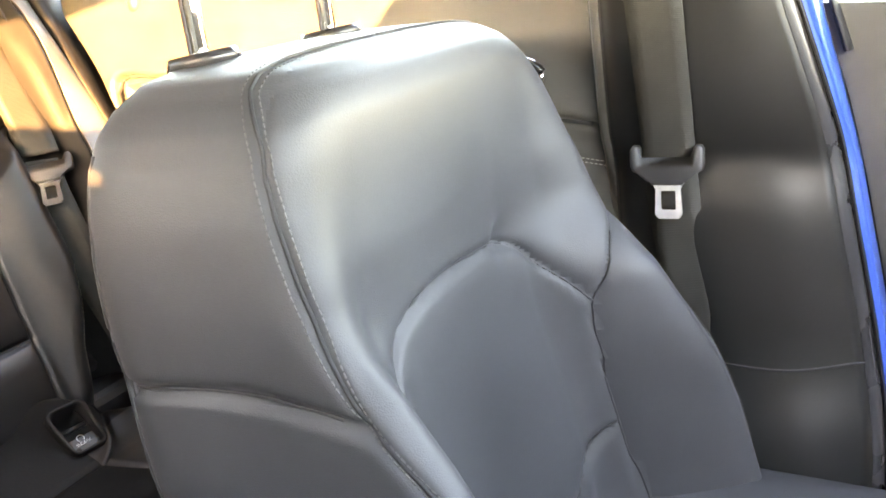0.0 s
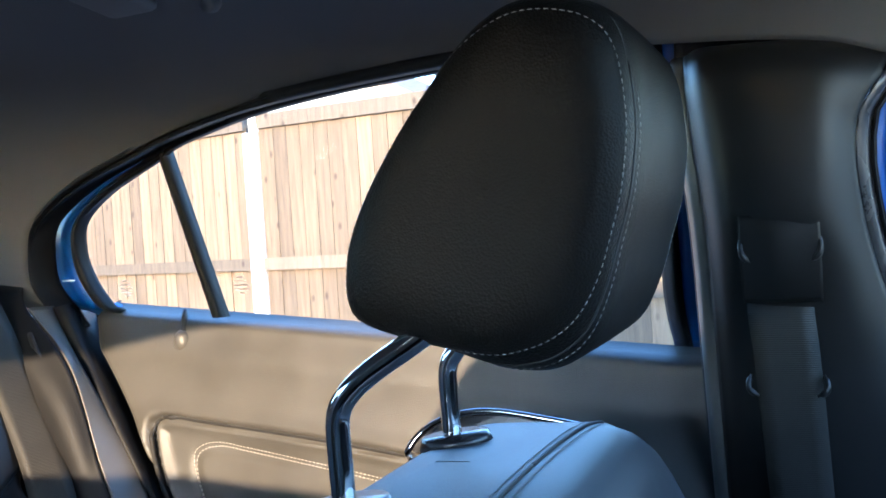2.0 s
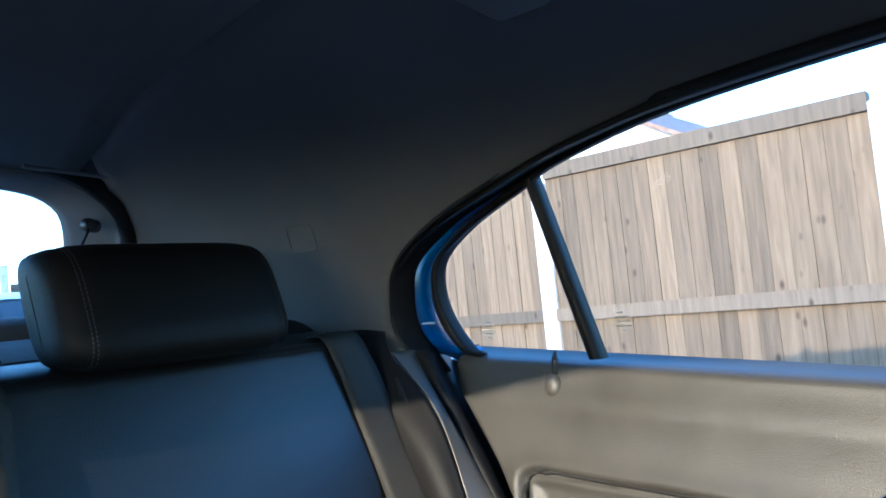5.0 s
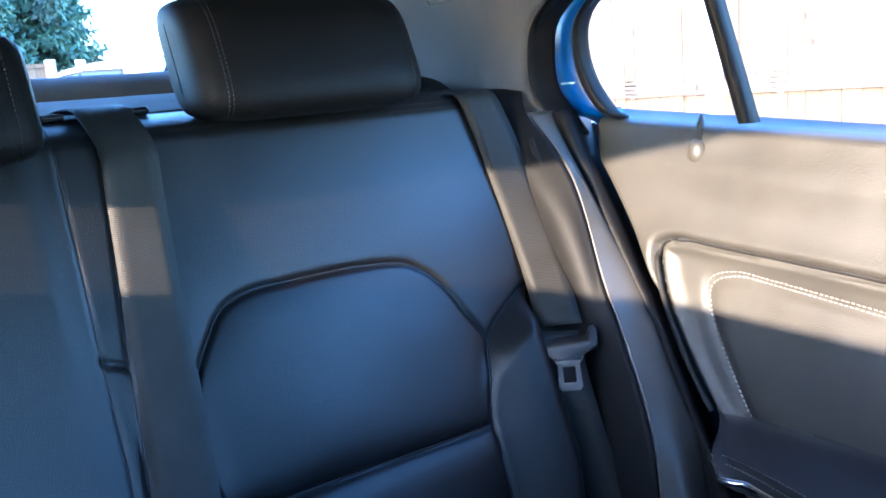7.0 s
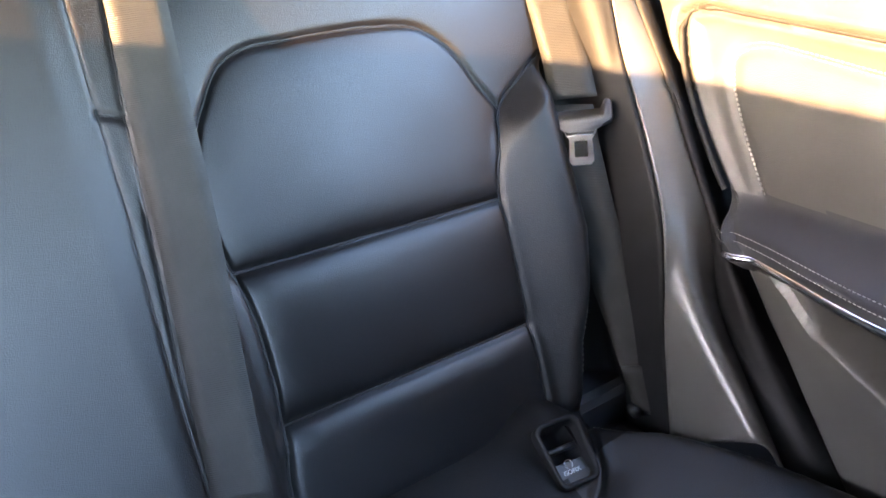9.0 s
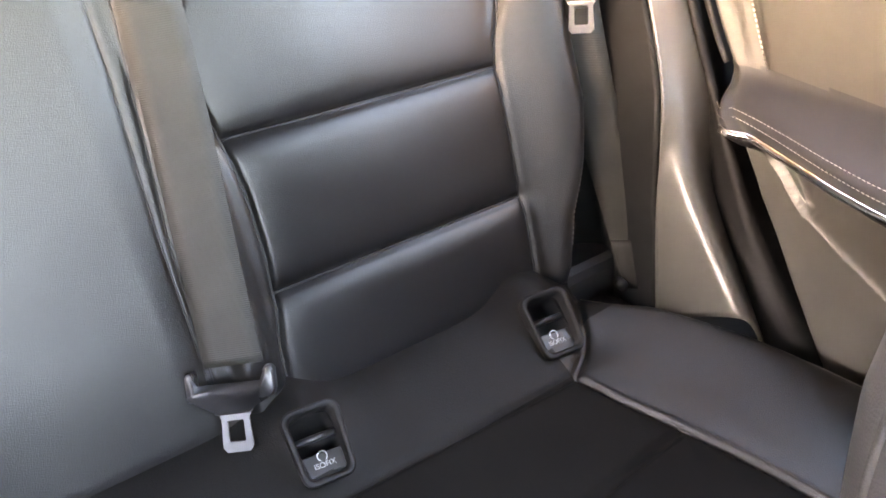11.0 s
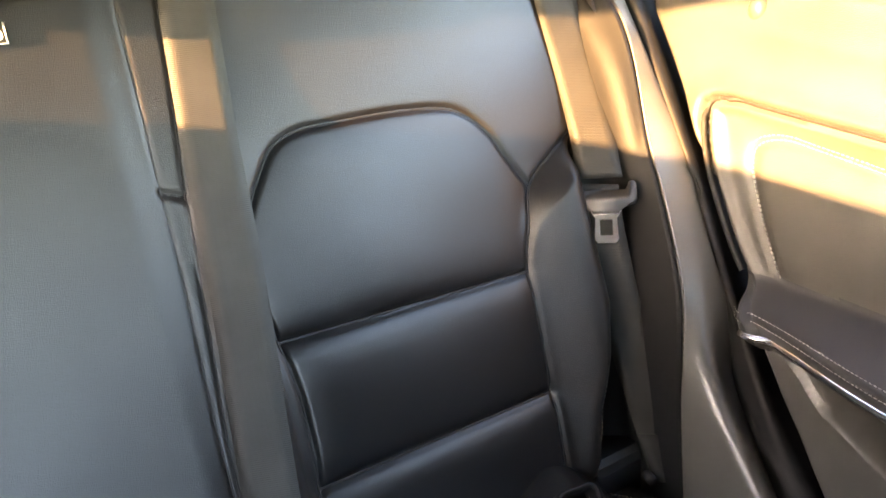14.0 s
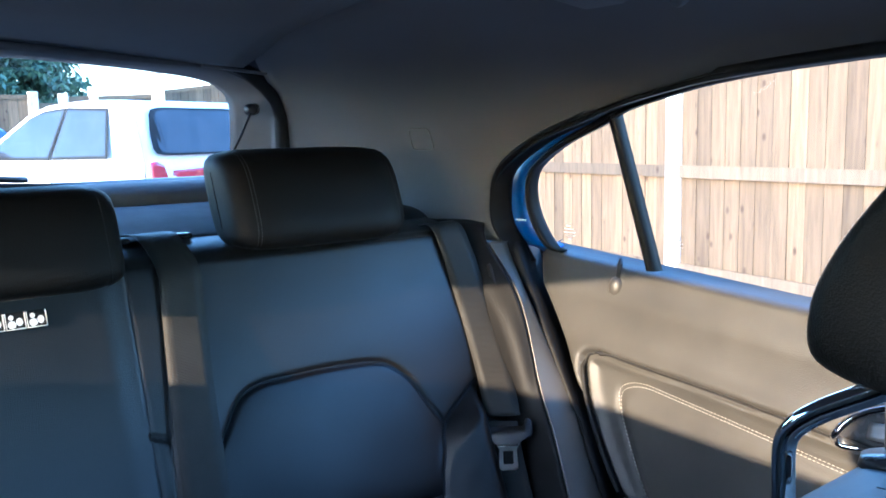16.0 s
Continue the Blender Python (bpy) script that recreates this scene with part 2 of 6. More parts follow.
def catmull(pts, n, closed=False):
    """n points evenly spread along a smooth curve through pts."""
    p = np.array(pts, float)
    if len(p) == 2:
        f = np.linspace(0, 1, n)[:, None]
        return p[0] * (1 - f) + p[1] * f
    if closed:
        q = np.vstack([p[-1], p, p[0], p[1]])
    else:
        q = np.vstack([2 * p[0] - p[1], p, 2 * p[-1] - p[-2]])
    out = []
    for i in range(len(q) - 3):
        a, b, c, d = q[i:i + 4]
        for s in np.linspace(0, 1, 16, endpoint=False):
            out.append(0.5 * (2 * b + (c - a) * s + (2 * a - 5 * b + 4 * c - d) * s ** 2 + (3 * b - a - 3 * c + d) * s ** 3))
    out.append(q[-2])
    out = np.array(out)
    return spread(out, n, drop_last=closed)


def spread(p, n, drop_last=False):
    p = np.array(p, float)
    seg = np.r_[0, np.cumsum(np.linalg.norm(np.diff(p, axis=0), axis=1))]
    s = np.linspace(0, seg[-1], n + (1 if drop_last else 0))
    r = np.stack([np.interp(s, seg, p[:, k]) for k in range(p.shape[1])], 1)
    return r[:-1] if drop_last else r


def skin(rows, n=48, m=6, straight=False):
    """Verts and quads of a smooth sheet through several lines of points; m steps between two lines."""
    lines = [spread(r, n) if straight else catmull(r, n) for r in rows]
    lines = np.array(lines)
    if len(lines) > 2 and m > 1 and not straight:
        k = (len(lines) - 1) * m + 1
        cols = []
        for j in range(n):
            p = lines[:, j]
            q = np.vstack([2 * p[0] - p[1], p, 2 * p[-1] - p[-2]])
            c = []
            for i in range(len(p) - 1):
                a, b, cc, d = q[i:i + 4]
                for s in np.linspace(0, 1, m, endpoint=False):
                    c.append(0.5 * (2 * b + (cc - a) * s + (2 * a - 5 * b + 4 * cc - d) * s ** 2 + (3 * b - a - 3 * cc + d) * s ** 3))
            c.append(p[-1])
            cols.append(c)
        lines = np.array(cols).transpose(1, 0, 2)
    elif m > 1:
        steps = []
        for i in range(len(lines) - 1):
            for s in np.linspace(0, 1, m, endpoint=False):
                steps.append(lines[i] * (1 - s) + lines[i + 1] * s)
        steps.append(lines[-1])
        lines = np.array(steps)
    rws, nn = lines.shape[:2]
    verts = lines.reshape(-1, 3)
    faces = [(i * nn + j, i * nn + j + 1, (i + 1) * nn + j + 1, (i + 1) * nn + j) for i in range(rws - 1) for j in range(nn - 1)]
    return verts, faces


def sheet(name, rows, material, parent=None, label="", n=48, m=6, thick=0.0, straight=False, flip=False):
    v, f = skin(rows, n, m, straight)
    if flip:
        f = [q[::-1] for q in f]
    ob = pydata(name, v, f, material, parent, label)
    if thick:
        solid(ob, thick)
    return ob


def tube_mesh(pts, radius, n=40, seg=10, closed=False, curve=True, flat=1.0):
    """A round rod along points; flat squashes it along z."""
    p = catmull(pts, n, closed) if curve else np.array(pts, float)
    bm = bmesh.new()
    rings = []
    k = len(p)
    up = Vector((0.03, 0.05, 1))
    for i in range(k):
        a, b = p[(i - 1) % k] if closed or i else p[0], p[(i + 1) % k] if closed or i < k - 1 else p[-1]
        t = Vector(b - a).normalized()
        s = t.cross(up)
        if s.length < 0.1:
            s = t.cross(Vector((0, 1, 0)))
        s.normalize()
        u = s.cross(t).normalized()
        rr = float(radius[i]) if hasattr(radius, "__len__") else radius
        rings.append([bm.verts.new(Vector(p[i]) + rr * (s * math.cos(w) + u * flat * math.sin(w))) for w in np.linspace(0, 2 * math.pi, seg, endpoint=False)])
    for i in range(k if closed else k - 1):
        r, q = rings[i], rings[(i + 1) % k]
        for j in range(seg):
            bm.faces.new((r[j], r[(j + 1) % seg], q[(j + 1) % seg], q[j]))
    if not closed:
        bm.faces.new(rings[0][::-1])
        bm.faces.new(rings[-1])
    return bm


def tube(name, pts, radius, material, parent=None, label="", n=40, seg=10, closed=False, curve=True, flat=1.0):
    return part(name, tube_mesh(pts, radius, n, seg, closed, curve, flat), material, parent, label)


def box_mesh(cx, cy, cz, sx, sy, sz, bevel=0.0, turn=None, segs=2):
    bm = bmesh.new()
    bmesh.ops.create_cube(bm, size=1)
    bmesh.ops.scale(bm, vec=(sx, sy, sz), verts=bm.verts)
    if bevel:
        bmesh.ops.bevel(bm, geom=bm.edges[:], offset=bevel, segments=segs, affect="EDGES", profile=0.5)
    if turn is not None:
        bmesh.ops.transform(bm, matrix=turn, verts=bm.verts)
    bmesh.ops.translate(bm, vec=(cx, cy, cz), verts=bm.verts)
    return bm


def box(name, c, s, material, parent=None, label="", bevel=0.0, turn=None, smooth=False):
    return part(name, box_mesh(*c, *s, bevel, turn), material, parent, label, smooth)


def outline_solid(pts, place, depth, bevel=0.0):
    """A plate from a closed outline of (a, b); place(a, b, c) gives the world point, c from 0 to depth."""
    bm = bmesh.new()
    lo = [bm.verts.new(place(a, b, 0)) for a, b in pts]
    hi = [bm.verts.new(place(a, b, depth)) for a, b in pts]
    k = len(pts)
    bm.faces.new(lo[::-1])
    top = bm.faces.new(hi)
    for i in range(k):
        bm.faces.new((lo[i], lo[(i + 1) % k], hi[(i + 1) % k], hi[i]))
    if bevel:
        bmesh.ops.bevel(bm, geom=list(top.edges), offset=bevel, segments=2, affect="EDGES", profile=0.5)
    bmesh.ops.recalc_face_normals(bm, faces=bm.faces)
    return bm


def strap(name, pts, side, width, material, parent=None, label="", thick=0.0014, n=60, curve=True):
    """A flat belt along points; side gives the way across it at each point or once for all."""
    p = catmull(pts, n) if curve else spread(pts, n)
    if np.ndim(side) == 1:
        sd = np.tile(np.array(side, float), (n, 1))
    else:
        sd = catmull(side, n)
    sd = sd / np.linalg.norm(sd, axis=1)[:, None]
    wd = np.interp(np.linspace(0, 1, n), np.linspace(0, 1, len(width)), width) if hasattr(width, "__len__") else np.full(n, width)
    cross = 5
    verts, uvs = [], []
    length = np.r_[0, np.cumsum(np.linalg.norm(np.diff(p, axis=0), axis=1))]
    for i in range(n):
        for j in range(cross):
            f = j / (cross - 1) - 0.5
            verts.append(p[i] + sd[i] * wd[i] * f)
            uvs.append((f * wd[i], length[i]))
    faces = [(i * cross + j, i * cross + j + 1, (i + 1) * cross + j + 1, (i + 1) * cross + j) for i in range(n - 1) for j in range(cross - 1)]
    ob = pydata(name, verts, faces, material, parent, label)
    layer = ob.data.uv_layers.new(name="weave")
    for lp in ob.data.loops:
        layer.data[lp.index].uv = uvs[lp.vertex_index]
    solid(ob, thick, 0.0)
    return ob


def seg_dist(px, py, poly):
    """Distance of many points to a line of points."""
    best = np.full(px.shape, 9.0)
    poly = np.array(poly, float)
    for (ax, ay), (bx, by) in zip(poly[:-1], poly[1:]):
        dx, dy = bx - ax, by - ay
        t = np.clip(((px - ax) * dx + (py - ay) * dy) / (dx * dx + dy * dy + 1e-12), 0, 1)
        best = np.minimum(best, np.hypot(px - ax - t * dx, py - ay - t * dy))
    return best


def inside(px, py, poly):
    r = np.zeros(px.shape, bool)
    k = len(poly)
    for i in range(k):
        (ax, ay), (bx, by) = poly[i], poly[(i + 1) % k]
        c = (ay > py) != (by > py)
        with np.errstate(divide="ignore", invalid="ignore"):
            r ^= c & (px < (bx - ax) * (py - ay) / (by - ay + 1e-15) + ax)
    return r


def smoothstep(a, b, x):
    t = np.clip((np.asarray(x, float) - a) / (b - a), 0, 1)
    return t * t * (3 - 2 * t)


def field(name_of, grid, region, materials, parent, labels, thick=0.0):
    """One mesh for each region of a grid of points (rows x cols x 3)."""
    r, c = grid.shape[:2]
    made = {}
    fr = region[:-1, :-1]
    for key in np.unique(fr):
        if key < 0:
            continue
        ii, jj = np.nonzero(fr == key)
        quads = np.stack([ii * c + jj, ii * c + jj + 1, (ii + 1) * c + jj + 1, (ii + 1) * c + jj], 1)
        used, inv = np.unique(quads, return_inverse=True)
        quads = inv.reshape(quads.shape)
        ob = pydata(name_of[key], grid.reshape(-1, 3)[used], quads.tolist(), materials[key], parent, labels.get(key, ""))
        if thick:
            solid(ob, thick)
        made[key] = ob
    return made


def stitches(name, pts, normals, material, parent, length=0.0048, gap=0.0026, width=0.0011, label=""):
    """Short raised stitches along a line of points, lying on a surface with those normals."""
    p = np.array(pts, float)
    nn = np.array(normals, float)
    if nn.ndim == 1:
        nn = np.tile(nn, (len(p), 1))
    seg = np.r_[0, np.cumsum(np.linalg.norm(np.diff(p, axis=0), axis=1))]
    verts, faces = [], []
    s = 0.0
    while s + length < seg[-1]:
        a = np.array([np.interp(s, seg, p[:, k]) for k in range(3)])
        b = np.array([np.interp(s + length, seg, p[:, k]) for k in range(3)])
        u = np.array([np.interp(s, seg, nn[:, k]) for k in range(3)])
        u /= np.linalg.norm(u) + 1e-9
        t = (b - a) / (np.linalg.norm(b - a) + 1e-9)
        w = np.cross(u, t) * width / 2
        h = u * width * 0.7
        k = len(verts)
        mid = (a + b) / 2
        verts += [a - w, a + w, mid + w * 1.3, b + w, b - w, mid - w * 1.3, mid + h + w * 0.5, mid + h - w * 0.5, a + h * 0.3, b + h * 0.3]
        faces += [(k, k + 1, k + 8), (k + 1, k + 2, k + 6, k + 8), (k + 2, k + 3, k + 9, k + 6), (k + 3, k + 4, k + 9), (k + 4, k + 5, k + 7, k + 9),
                  (k + 5, k, k + 8, k + 7), (k + 8, k + 6, k + 7), (k + 6, k + 9, k + 7)]
        s += length + gap
    return pydata(name, verts, faces, material, parent, label)


from mathutils.bvhtree import BVHTree


TREES = {}


def drape(objs, pts, way, lift=0.0006):
    """Points dropped on to meshes along a direction, and the normals there."""
    for o in objs:
        if o.name not in TREES:
            TREES[o.name] = BVHTree.FromPolygons([v.co for v in o.data.vertices], [p.vertices[:] for p in o.data.polygons])
    trees = [TREES[o.name] for o in objs]
    way = Vector(way).normalized()
    out, nor = [], []
    for p in pts:
        best = None
        for t in trees:
            hit = t.ray_cast(Vector(p) - way * 0.3, way, 0.6)
            if hit[0] is not None and (best is None or hit[3] < best[3]):
                best = hit
        if best is not None:
            n = best[1] if best[1].dot(way) < 0 else -best[1]
            out.append(tuple(best[0] + n * lift))
            nor.append(tuple(n))
    return out, nor


def seam(parent, objs, path, way, r=0.0013, lift=-0.0002, name="seam", centre=(0, 0)):
    """A thin dark sewn joint that follows a surface; way "radial" drops it towards an axis along x."""
    if way == "radial":
        pts = [q for x, y, z in path for q in drape(objs, [(x, y, z)], (0, centre[0] - y, centre[1] - z), lift)[0]]
    else:
        pts, _ = drape(objs, path, way, lift)
    if len(pts) > 3:
        tube(name, pts, r, SEAM, parent, n=max(12, int(len(pts) * 1.3)), seg=6)


# ---- the car's left side ----
def side_x(z, off=0.0):
    """The leaning plane of the side glass."""
    return 0.70 + off - 0.19 * (z - 0.99)


GLASS_LINE = [(0.838, 0.980), (0.852, 1.000), (0.874, 1.036), (0.8795, 1.072), (0.866, 1.106), (0.815, 1.137), (0.737, 1.167), (0.707, 1.182), (0.632, 1.199),
              (0.569, 1.209), (0.48, 1.217), (0.367, 1.222), (0.264, 1.222), (0.165, 1.219)]
TRIM_LINE = [(0.912, 0.978), (0.928, 1.002), (0.945, 1.030), (0.939, 1.067), (0.917, 1.106), (0.842, 1.145), (0.752, 1.1715), (0.684, 1.190), (0.606, 1.204),
             (0.552, 1.2105), (0.47, 1.216), (0.36, 1.2205), (0.26, 1.2205), (0.157, 1.218)]


def on_side(line, off):
    return [(side_x(z, off), y, z) for y, z in line]


def tucked(line, off):
    """The same, with its lowest end run down behind the door's top."""
    pts = on_side(line, off)
    x, y, z = pts[1]
    return [(x + 0.055, y - 0.004, z - 0.026), (x + 0.022, y - 0.002, z - 0.009)] + pts[1:]


def between(a, b, f):
    return [((1 - f) * p[0] + f * q[0], (1 - f) * p[1] + f * q[1]) for p, q in zip(a, b)]


side_frame = thing("door_frame", "blue painted body frame and black rubber seals round the side window", "door frame", kind="structure", at=(0.7, 0.5, 0.9))
sheet("body_seal", [on_side(TRIM_LINE, -0.028), on_side(between(TRIM_LINE, GLASS_LINE, 0.06), -0.037), on_side(between(TRIM_LINE, GLASS_LINE, 0.14), -0.034), on_side(between(TRIM_LINE, GLASS_LINE, 0.27), -0.006)], RUBBER, side_frame, "matt black rubber door seal", n=90, m=6, thick=0.006, flip=True)
sheet("painted_frame", [tucked(between(TRIM_LINE, GLASS_LINE, 0.18), -0.003), tucked(between(TRIM_LINE, GLASS_LINE, 0.80), -0.001)], PAINT, side_frame, "bright blue painted metal strip", n=90, m=2, thick=0.01, flip=True)
sheet("window_frame", [tucked(between(TRIM_LINE, GLASS_LINE, 0.75), -0.003), tucked(between(TRIM_LINE, GLASS_LINE, 0.79), -0.010),
                       tucked(between(TRIM_LINE, GLASS_LINE, 0.94), -0.011), tucked(GLASS_LINE, 0.004)], RUBBER, side_frame, "black door window frame", n=90, m=4, thick=0.006, flip=True)

# divider between the two panes
def divider_at(y0, z0, y1, z1, w0, w1):
    bm = bmesh.new()
    prof = [(-0.5, 0.006), (-0.42, -0.006), (-0.2, -0.010), (0.2, -0.010), (0.42, -0.006), (0.5, 0.006)]
    ra = [bm.verts.new((side_x(z0, o), y0 + s * w0, z0)) for s, o in prof]
    rb = [bm.verts.new((side_x(z1, o), y1 + s * w1, z1)) for s, o in prof]
    for i in range(len(prof) - 1):
        bm.faces.new((ra[i], ra[i + 1], rb[i + 1], rb[i]))
    bm.faces.new((ra[0], rb[0], rb[-1], ra[-1]))
    return bm
part("window_divider", divider_at(0.7275, 1.178, 0.6944, 0.9850, 0.0145, 0.0175), RUBBER, side_frame, "slim black upright between the two panes")

def pane(name, line, off, parent, material=GLASS, thick=0.0):
    bm = bmesh.new()
    vs = [bm.verts.new((side_x(z, off), y, z)) for y, z in line]
    f = bm.faces.new(vs)
    f.normal_update()
    if f.normal.x > 0:
        f.normal_flip()
    ob = part(name, bm, material, parent, smooth=False)
    ob.visible_shadow = False
    return ob


win = thing("window_1", "clear side window glass of the rear door", "car window", kind="structure", at=(0.7, 0.5, 0.98))
G = GLASS_LINE[1:]
pane("quarter_pane", [(0.70, 0.975), (0.856, 0.985)] + G[0:6] + [(0.731, 1.171)], 0.006, win)
pane("pane", [(0.16, 0.93), (0.688, 0.97), (0.722, 1.177)] + G[7:], 0.006, win)

# small etched maker's marks low on both panes, as plain bars
for cy_, cz_ in ((0.832, 1.021), (0.661, 1.020)):
    for i, wd in enumerate((0.008, 0.016, 0.019, 0.017, 0.006)):
        z_ = cz_ + 0.010 - 0.0045 * i
        box("etched_mark", (side_x(z_, 0.0045), cy_, z_), (0.0004, wd, 0.0014), ETCH, win, "pale etched bar")

# ---- rear door panel: a moulded skin over (y, z) ----
# the seal and painted shut face carry on below the window, behind the door's rear edge
door = thing("rear_door", "dark leather-covered rear door panel with pale stitching, armrest and chrome handle", "car door", at=(0.68, 0.45, 0.35))

def sill_z(y):
    return 0.9365 + 0.080 * (np.asarray(y) - 0.1)


GROOVE = catmull([(0.15, 0.808), (0.30, 0.824), (0.45, 0.840), (0.58, 0.854), (0.72, 0.866), (0.762, 0.870), (0.786, 0.866), (0.792, 0.850), (0.775, 0.80), (0.725, 0.72), (0.700, 0.69)], 120)
PADLINE = catmull([(0.15, 0.768), (0.30, 0.787), (0.45, 0.806), (0.56, 0.821), (0.66, 0.834), (0.70, 0.838), (0.727, 0.830), (0.731, 0.812), (0.715, 0.775), (0.677, 0.705)], 120)


def door_height(yy, zz):
    """How far the panel stands in from x = 0.72, in metres."""
    s = sill_z(yy)
    h = 0.018 + 0.012 * smoothstep(s - 0.005, s - 0.055, zz) + 0.030 * smoothstep(s - 0.05, 0.70, zz)
    h -= 0.026 * smoothstep(s - 0.014, s + 0.004, zz) ** 2
    g = seg_dist(yy, zz, GROOVE)
    ins = inside(yy, zz, list(map(tuple, GROOVE)) + [(0.60, 0.60), (0.1, 0.60), (0.1, 0.78)])
    h += np.where(ins, -0.010 * (1 - np.exp(-(g / 0.012) ** 2)), 0.0)
    h -= 0.010 * np.exp(-(g / 0.0045) ** 2)
    h += np.where(ins, 0.0, 0.006 * np.exp(-(g / 0.022) ** 2))
    p = seg_dist(yy, zz, PADLINE)
    h -= 0.0025 * np.exp(-(p / 0.006) ** 2)
    # armrest: rounded top, then a step back under it
    end = smoothstep(0.728, 0.680, yy)
    top = 0.700 + 0.010 * smoothstep(0.6, 0.2, yy)
    arm = smoothstep(top + 0.004, top - 0.030, zz) * smoothstep(0.640, 0.655, zz)
    reach = 0.035 + 0.055 * smoothstep(0.715, 0.46, yy)
    h += end * arm * reach
    # lower carrier and the pocket under the armrest
    low = smoothstep(0.655, 0.640, zz)
    h += low * (0.012 * end + 0.02 * smoothstep(0.60, 0.42, zz))
    pk = catmull([(0.645, 0.652), (0.618, 0.635), (0.592, 0.600), (0.52, 0.565), (0.42, 0.53), (0.25, 0.50), (0.1, 0.49)], 60)
    pin_ = inside(yy, zz, list(map(tuple, pk)) + [(0.1, 0.652)])
    d = seg_dist(yy, zz, pk)
    h -= np.where(pin_, 0.045 * smoothstep(0.0, 0.022, d), 0.0)
    h += np.where(pin_, 0, 0.006 * np.exp(-(d / 0.018) ** 2)) * low
    return h


EDGE_Z, EDGE_Y = [0.30, 0.445, 0.535, 0.593, 0.705, 0.80, 0.88, 0.95, 0.985, 1.01], [0.44, 0.535, 0.610, 0.655, 0.722, 0.785, 0.838, 0.884, 0.896, 0.890]
U, S = np.meshgrid(np.linspace(0, 1, 215), np.linspace(0, 1, 200))
ZZ = 0.30 + S * 0.68
for _ in range(3):
    YY = 0.14 + U * (np.interp(ZZ, EDGE_Z, EDGE_Y) - 0.14)
    ZZ = 0.30 + S * (sill_z(YY) + 0.004 - 0.30)
RE = np.interp(ZZ, EDGE_Z, EDGE_Y)
HH = door_height(YY, ZZ)
HH -= (0.05 - 0.025 * smoothstep(0.93, 0.97, ZZ)) * smoothstep(RE - 0.014, RE + 0.002, YY) ** 2
DXX = 0.72 - HH
dgrid = np.stack([DXX, YY, ZZ], 2)
reg = np.zeros(YY.shape, int)
reg[inside(YY, ZZ, list(map(tuple, GROOVE)) + [(0.60, 0.60), (0.1, 0.60), (0.1, 0.78)])] = 1
reg[inside(YY, ZZ, list(map(tuple, PADLINE)) + [(0.60, 0.60), (0.1, 0.60), (0.1, 0.75)])] = 2
reg[(ZZ < 0.704) & (YY < 0.715)] = 3
reg[(ZZ < 0.645)] = 4
door_parts = field({0: "upper_panel", 1: "panel_border", 2: "insert_panel", 3: "armrest", 4: "lower_panel"}, dgrid, reg,
                   {0: DOOR_SKIN, 1: DOOR_SKIN, 2: DOOR_SKIN, 3: LEATHER_SMOOTH, 4: TRIM}, door,
                   {0: "grained soft upper door skin", 2: "stitched leather insert", 3: "padded leather armrest", 4: "hard plastic lower door carrier"})


def door_point(y, z, lift=0.0):
    h = float(door_height(np.array([[y]]), np.array([[z]]))[0, 0]) + lift
    return (0.72 - h, y, z)


for off in (0.0, 0.0044):
    line = [(y + off * 0.8, z + off) for y, z in PADLINE]
    stitches("stitching", [door_point(y, z, 0.0006) for y, z in line], (-1, 0, 0.15), THREAD, door_parts[2], length=0.0033, gap=0.0016, width=0.0008, label="pale double stitching")
for dz in (0.6765, 0.6710):
    line = [(y, dz + 0.010 * float(smoothstep(0.6, 0.2, y))) for y in np.linspace(0.702, 0.15, 90)]
    stitches("stitching", [door_point(y, z, 0.0008) for y, z in line], (-1, 0, 0.0), THREAD, door_parts[3], length=0.0033, gap=0.0016, width=0.0008, label="pale double stitching")
tube("trim_strip", [door_point(y, 0.6600 + 0.010 * float(smoothstep(0.6, 0.2, y)), 0.001) for y in np.linspace(0.682, 0.15, 40)], 0.0038, CHROME, door, "polished chrome strip under the armrest", n=60)
# dark tube laid in the groove to paint its shadow
tube("groove_shade", [door_point(y, z, 0.0030) for y, z in GROOVE[2:-3]], 0.0030, SEAM, door, "dark line laid in the groove round the insert for its shadow", n=120, seg=8)
# lock pin with its moulded collar
px, pz = door_point(0.75, 0.975)[0], 0.976
tube("lock_pin", [(px - 0.001, 0.75, pz - 0.012), (px + 0.003, 0.75, pz + 0.010), (px + 0.005, 0.75, pz + 0.018)], [0.0042, 0.0038, 0.0024], PLASTIC, door, "small dark lock pin", n=3, curve=False)
bm = bmesh.new()
bmesh.ops.create_uvsphere(bm, u_segments=20, v_segments=12, radius=1)
bmesh.ops.scale(bm, vec=(0.0085, 0.011, 0.014), verts=bm.verts)
bmesh.ops.translate(bm, vec=(door_point(0.752, 0.957)[0] + 0.0035, 0.751, 0.957), verts=bm.verts)
part("pin_collar", bm, DOOR_SKIN, door, "moulded collar of the lock pin")
# inner handle: a chrome-rimmed bowl with a lever
HL = catmull([(0.453, 0.842), (0.438, 0.866), (0.405, 0.884), (0.36, 0.890), (0.29, 0.882), (0.228, 0.871), (0.213, 0.860), (0.219, 0.851), (0.27, 0.848), (0.37, 0.842), (0.44, 0.836)], 70, closed=True)
handle = tube("handle_bezel", [door_point(y, z, 0.004) for y, z in HL], 0.0042, CHROME, door, "chrome rim of the inner door handle", n=100, closed=True)
bm = bmesh.new()
vs = [bm.verts.new(Vector(door_point(y, z, 0.0015))) for y, z in HL]
bm.faces.new(vs)
part("handle_bowl", bm, GLOSSY, handle, "black handle bowl", smooth=False)
